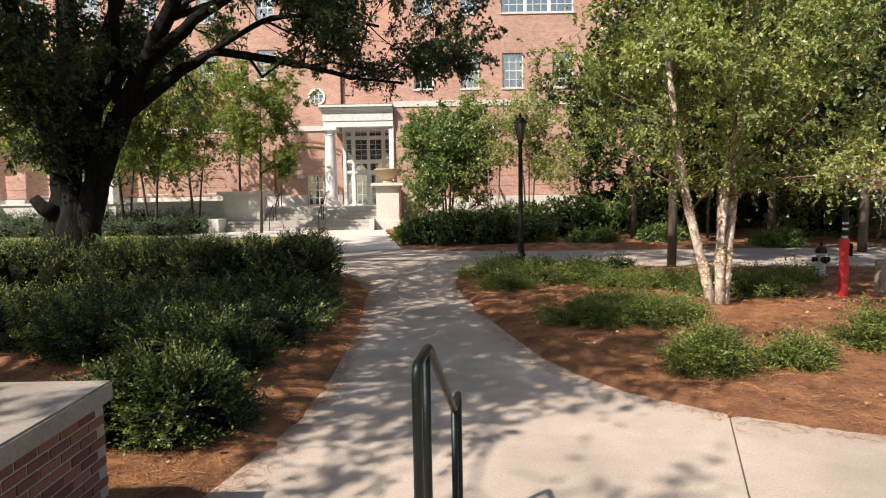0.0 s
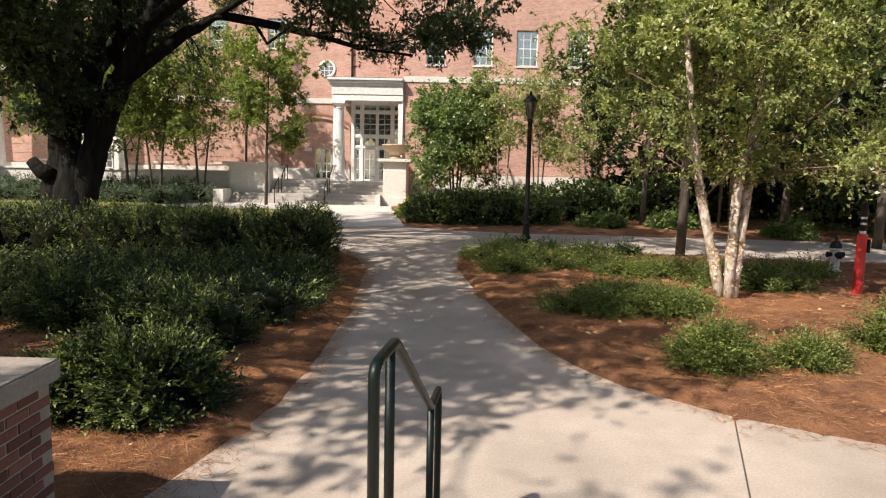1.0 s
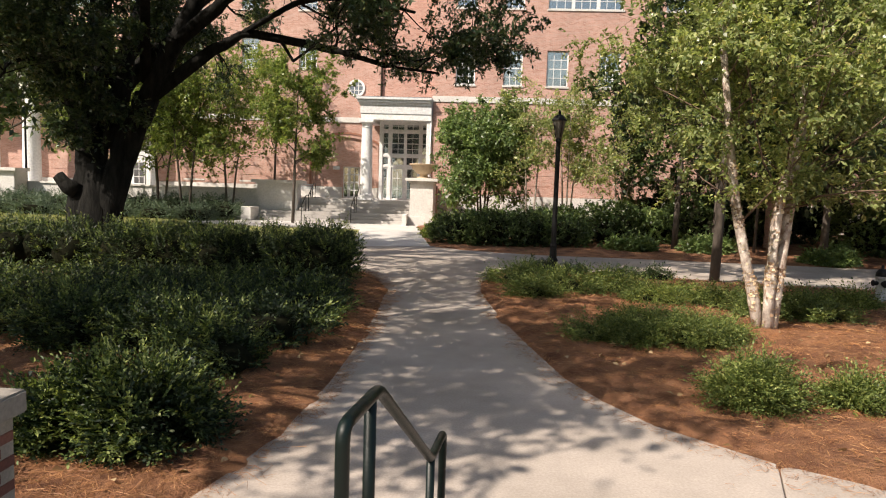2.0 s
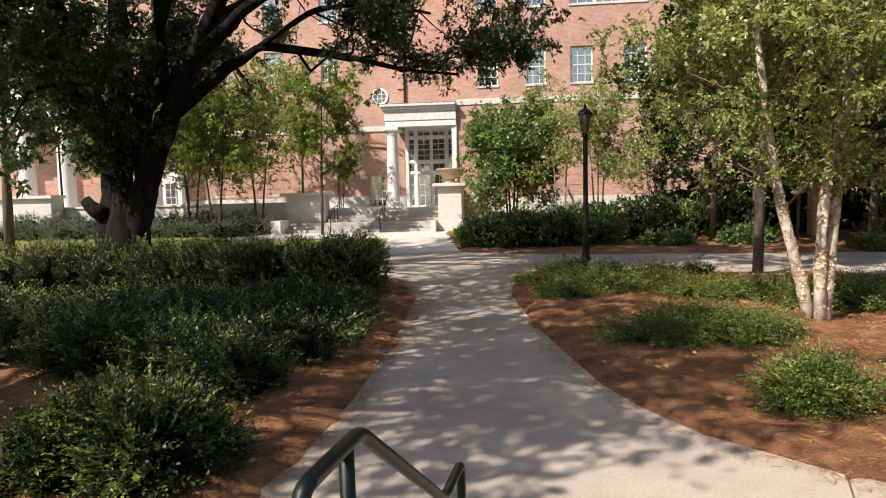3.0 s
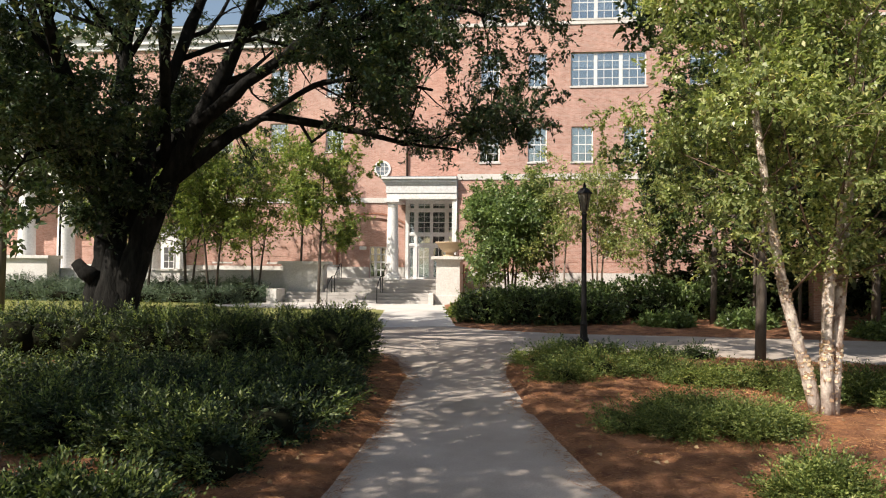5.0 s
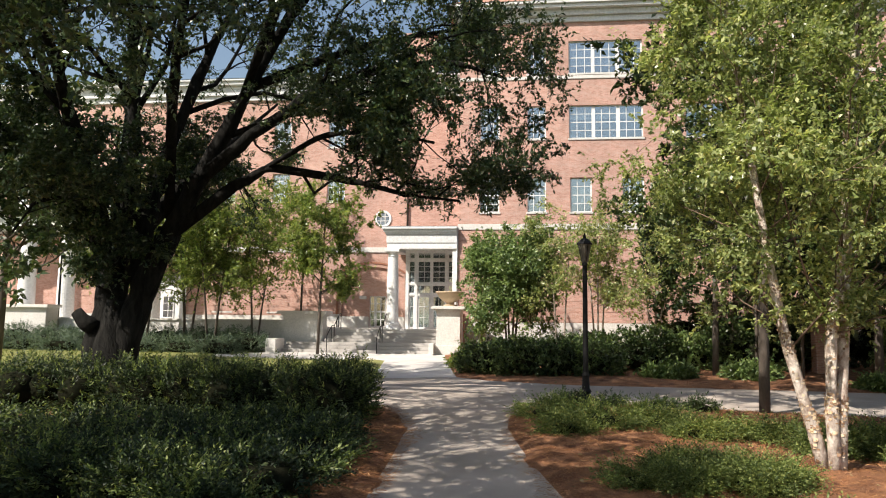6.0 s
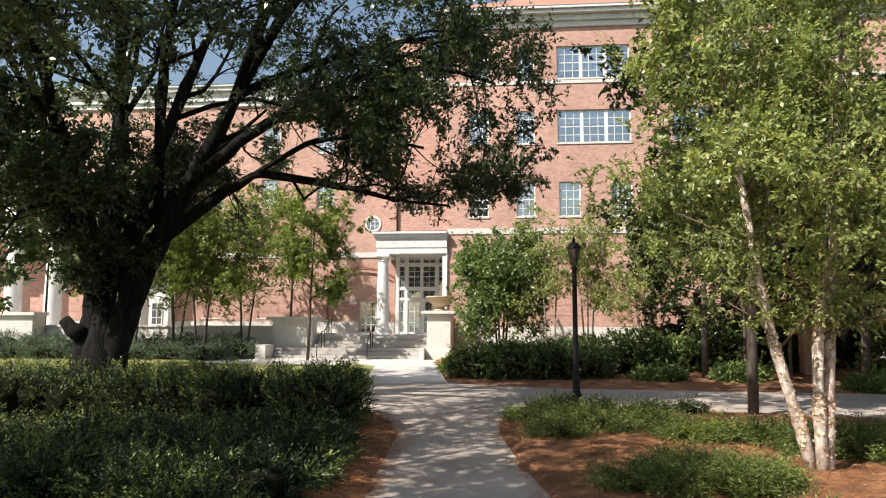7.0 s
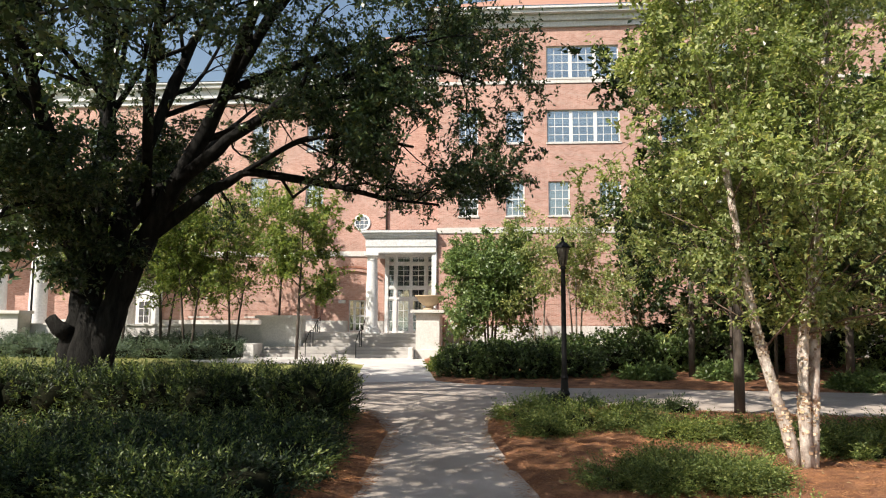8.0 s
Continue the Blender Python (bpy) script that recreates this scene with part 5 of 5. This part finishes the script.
part("bay_window", boxes(*frame_bars(-23.1, -22.3, 1.7, 3.2, BACK - 0.22, 2, 3, 0.06)), WHITE, bay)
# Opaque fill in the unlit-room colour.
part("pane", boxes((-23.06, -22.34, BACK - 0.2, BACK - 0.19, 1.75, 3.15)), DARK_ROOM, bay)

# west entrance with its giant columns
west = thing("west_portico", "white colonnade with giant round columns in front of the brick wall", "portico", (-28, 43.5, 0))
for x in (-34.6, -31.8, -29.0, -23.0):
    part("column", column_mesh(x, 43.2, 1.35, 7.5, 0.54), WHITE, west)
part("architrave", soft_boxes(0.02, (-36, -22.9, 42.6, 44.9, 7.502, 8.0)), TRIM_GREY, west)
part("frieze", soft_boxes(0.02, (-36, -22.95, 42.65, 44.9, 8.002, 8.6)), TRIM_GREY, west)
part("cornice", soft_boxes(0.02, (-36.3, -22.4, 42.1, 44.9, 8.602, 9.0)), TRIM_GREY, west)
part("podium", soft_boxes(0.02, (-40, -30.02, 41.2, 44.88, -0.1, 1.24)), STONE, west)
part("parapet", soft_boxes(0.02, (-32.4, -27.2, 39.0, 40.1, -0.1, 2.3)), STONE, west)
part("parapet_cap", soft_boxes(0.02, (-32.6, -27.0, 38.8, 40.11, 2.302, 2.5)), STONE, west)
for i in range(4):
    part("step", soft_boxes(0.015, (-40, -32.45, 38.2 + 0.4 * i, 41.19, 0.3 * i, 0.3 * (i + 1) - 0.002)), CONCRETE_NEW, west)


# ---------- lamp posts, hydrant, posts ----------
def lamp_post(x, y, h):
    p = thing("street_lamp", "black fluted iron lamp post with a small lantern", "street lamp", (x, y, 0), "lamp posts")
    part("base", lathe([(0.17, -0.05), (0.17, 0.06), (0.13, 0.1), (0.12, 0.3), (0.145, 0.34), (0.1, 0.42), (0.085, 0.7), (0.1, 0.74), (0.07, 0.82)], (x, y, 0), 20), BLACK, p)
    part("pole", lathe([(0.07, 0.82), (0.058, h - 0.75), (0.075, h - 0.73), (0.075, h - 0.69), (0.05, h - 0.66)], (x, y, 0), 16), BLACK, p)
    lan = part("lantern", lathe([(0.06, h - 0.66), (0.09, h - 0.62), (0.17, h - 0.2), (0.15, h - 0.18)], (x, y, 0), 8), LANTERN_GLASS, p, "pale frosted lantern glass")
    part("lantern_cap", lathe([(0.2, h - 0.2), (0.2, h - 0.17), (0.1, h - 0.06), (0.04, h - 0.03), (0.035, h + 0.03), (0.01, h + 0.1)], (x, y, 0), 8), BLACK, lan)
    for k in range(4):
        a = k * math.pi / 2 + 0.4
        tubes_mesh("lantern_rib", [([(x + 0.095 * math.cos(a), y + 0.095 * math.sin(a), h - 0.62), (x + 0.178 * math.cos(a), y + 0.178 * math.sin(a), h - 0.19)], [0.01, 0.01], 5)], BLACK, lan)
    return p


lamp_post(2.22, 19.0, 4.25)
lamp_post(-27.8, 40.9, 6.3)

hyd = thing("fire_hydrant", "silver-grey fire hydrant with a dark bonnet in the straw bed", "hydrant", (8.9, 15.7, 0))
part("barrel", lathe([(0.15, -0.05), (0.15, 0.06), (0.105, 0.09), (0.1, 0.5), (0.14, 0.52), (0.14, 0.56)], (8.9, 15.7, 0.05), 20), SILVER, hyd)
part("bonnet", lathe([(0.13, 0.56), (0.12, 0.64), (0.07, 0.71), (0.03, 0.73), (0.03, 0.79), (0.02, 0.8)], (8.9, 15.7, 0.05), 20), BLACK, hyd, "dark bonnet with operating nut")
for a, s in ((0, 1), (180, 1), (-90, 1.3)):
    bm = lathe([(0.05 * s, 0.08), (0.05 * s, 0.16), (0.065 * s, 0.165), (0.065 * s, 0.19), (0.02, 0.2)], steps=12)
    bm.transform(Matrix.Translation((8.9, 15.7, 0.46)) @ Matrix.Rotation(radians(a), 4, "Z") @ Matrix.Rotation(radians(90), 4, "Y"))
    part("nozzle", bm, BLACK, hyd, "dark nozzle cap")

red = thing("marker_post", "red post with a striped black and silver top", "marker post", (7.7, 12.8, 0))
part("tube", lathe([(0.085, -0.05), (0.085, 1.17), (0.07, 1.2)], (7.7, 12.8, 0), 20), RED_PAINT, red)
part("bracket", soft_boxes(0.006, (7.79, 7.83, 12.74, 12.8, 0.85, 1.1)), BLACK, red)
for i, (z, m) in enumerate(((1.2, SILVER), (1.25, BLACK), (1.36, SILVER), (1.4, BLACK), (1.47, SILVER), (1.51, BLACK))):
    part("band", lathe([(0.055, z + 0.001), (0.055, (1.25, 1.36, 1.4, 1.47, 1.51, 1.78)[i])], (7.7, 12.8, 0), 16), m, red)
post = thing("wooden_post", "short weathered wooden post with a cut top", "post", (8.65, 13.1, 0))
part("shaft", soft_boxes(0.015, (8.55, 8.75, 13.0, 13.2, -0.08, 0.72)), WEATHERED, post)

pillar = thing("brick_pillar", "square red brick pillar among the far shrubs", "pillar", (12.45, 29.6, 0))
part("shaft", soft_boxes(0.012, (12.2, 12.7, 29.4, 29.9, -0.1, 3.0)), BRICK, pillar)
part("cap", soft_boxes(0.02, (12.12, 12.78, 29.32, 29.98, 3.002, 3.14)), STONE, pillar)

# ---------- the cheek wall's bricks ----------
me = bpy.data.meshes.new("brick")
bm = soft_boxes(0.004, (0, 0.1, -0.0965, 0.0965, 0, 0.0575))
bm.to_mesh(me)
bm.free()
BRICK_PIECE, bn, bl, bb = nodes("cheek_wall_brick")
bc = ramp(bn, bl, bn.new("ShaderNodeObjectInfo").outputs["Random"], [(0.0, (0.12, 0.045, 0.035)), (0.5, (0.19, 0.075, 0.055)), (1.0, (0.27, 0.115, 0.08))])
bf = noise_tex(bn, bl, 40, 6, 0.7)
bl.new(mix(bn, bl, 0.6, bc, mix(bn, bl, 1.0, bc, ramp(bn, bl, bf, [(0.3, (0.5, 0.5, 0.5)), (0.7, (1.25, 1.25, 1.25))]), "MULTIPLY")), bb.inputs["Base Color"])
bb.inputs["Roughness"].default_value = 0.9
bumped(bn, bl, bb, bf, 0.6, 0.006)
me.materials.append(BRICK_PIECE)
for row in range(14):
    for k in range(13):
        y = 4.12 - 0.203 * k - (0.1015 if row % 2 else 0)
        o = adopt(new("brick", me), cheek)
        o.location = (-2.305 + random.uniform(-0.003, 0.002), y, 0.012 + 0.0677 * row)
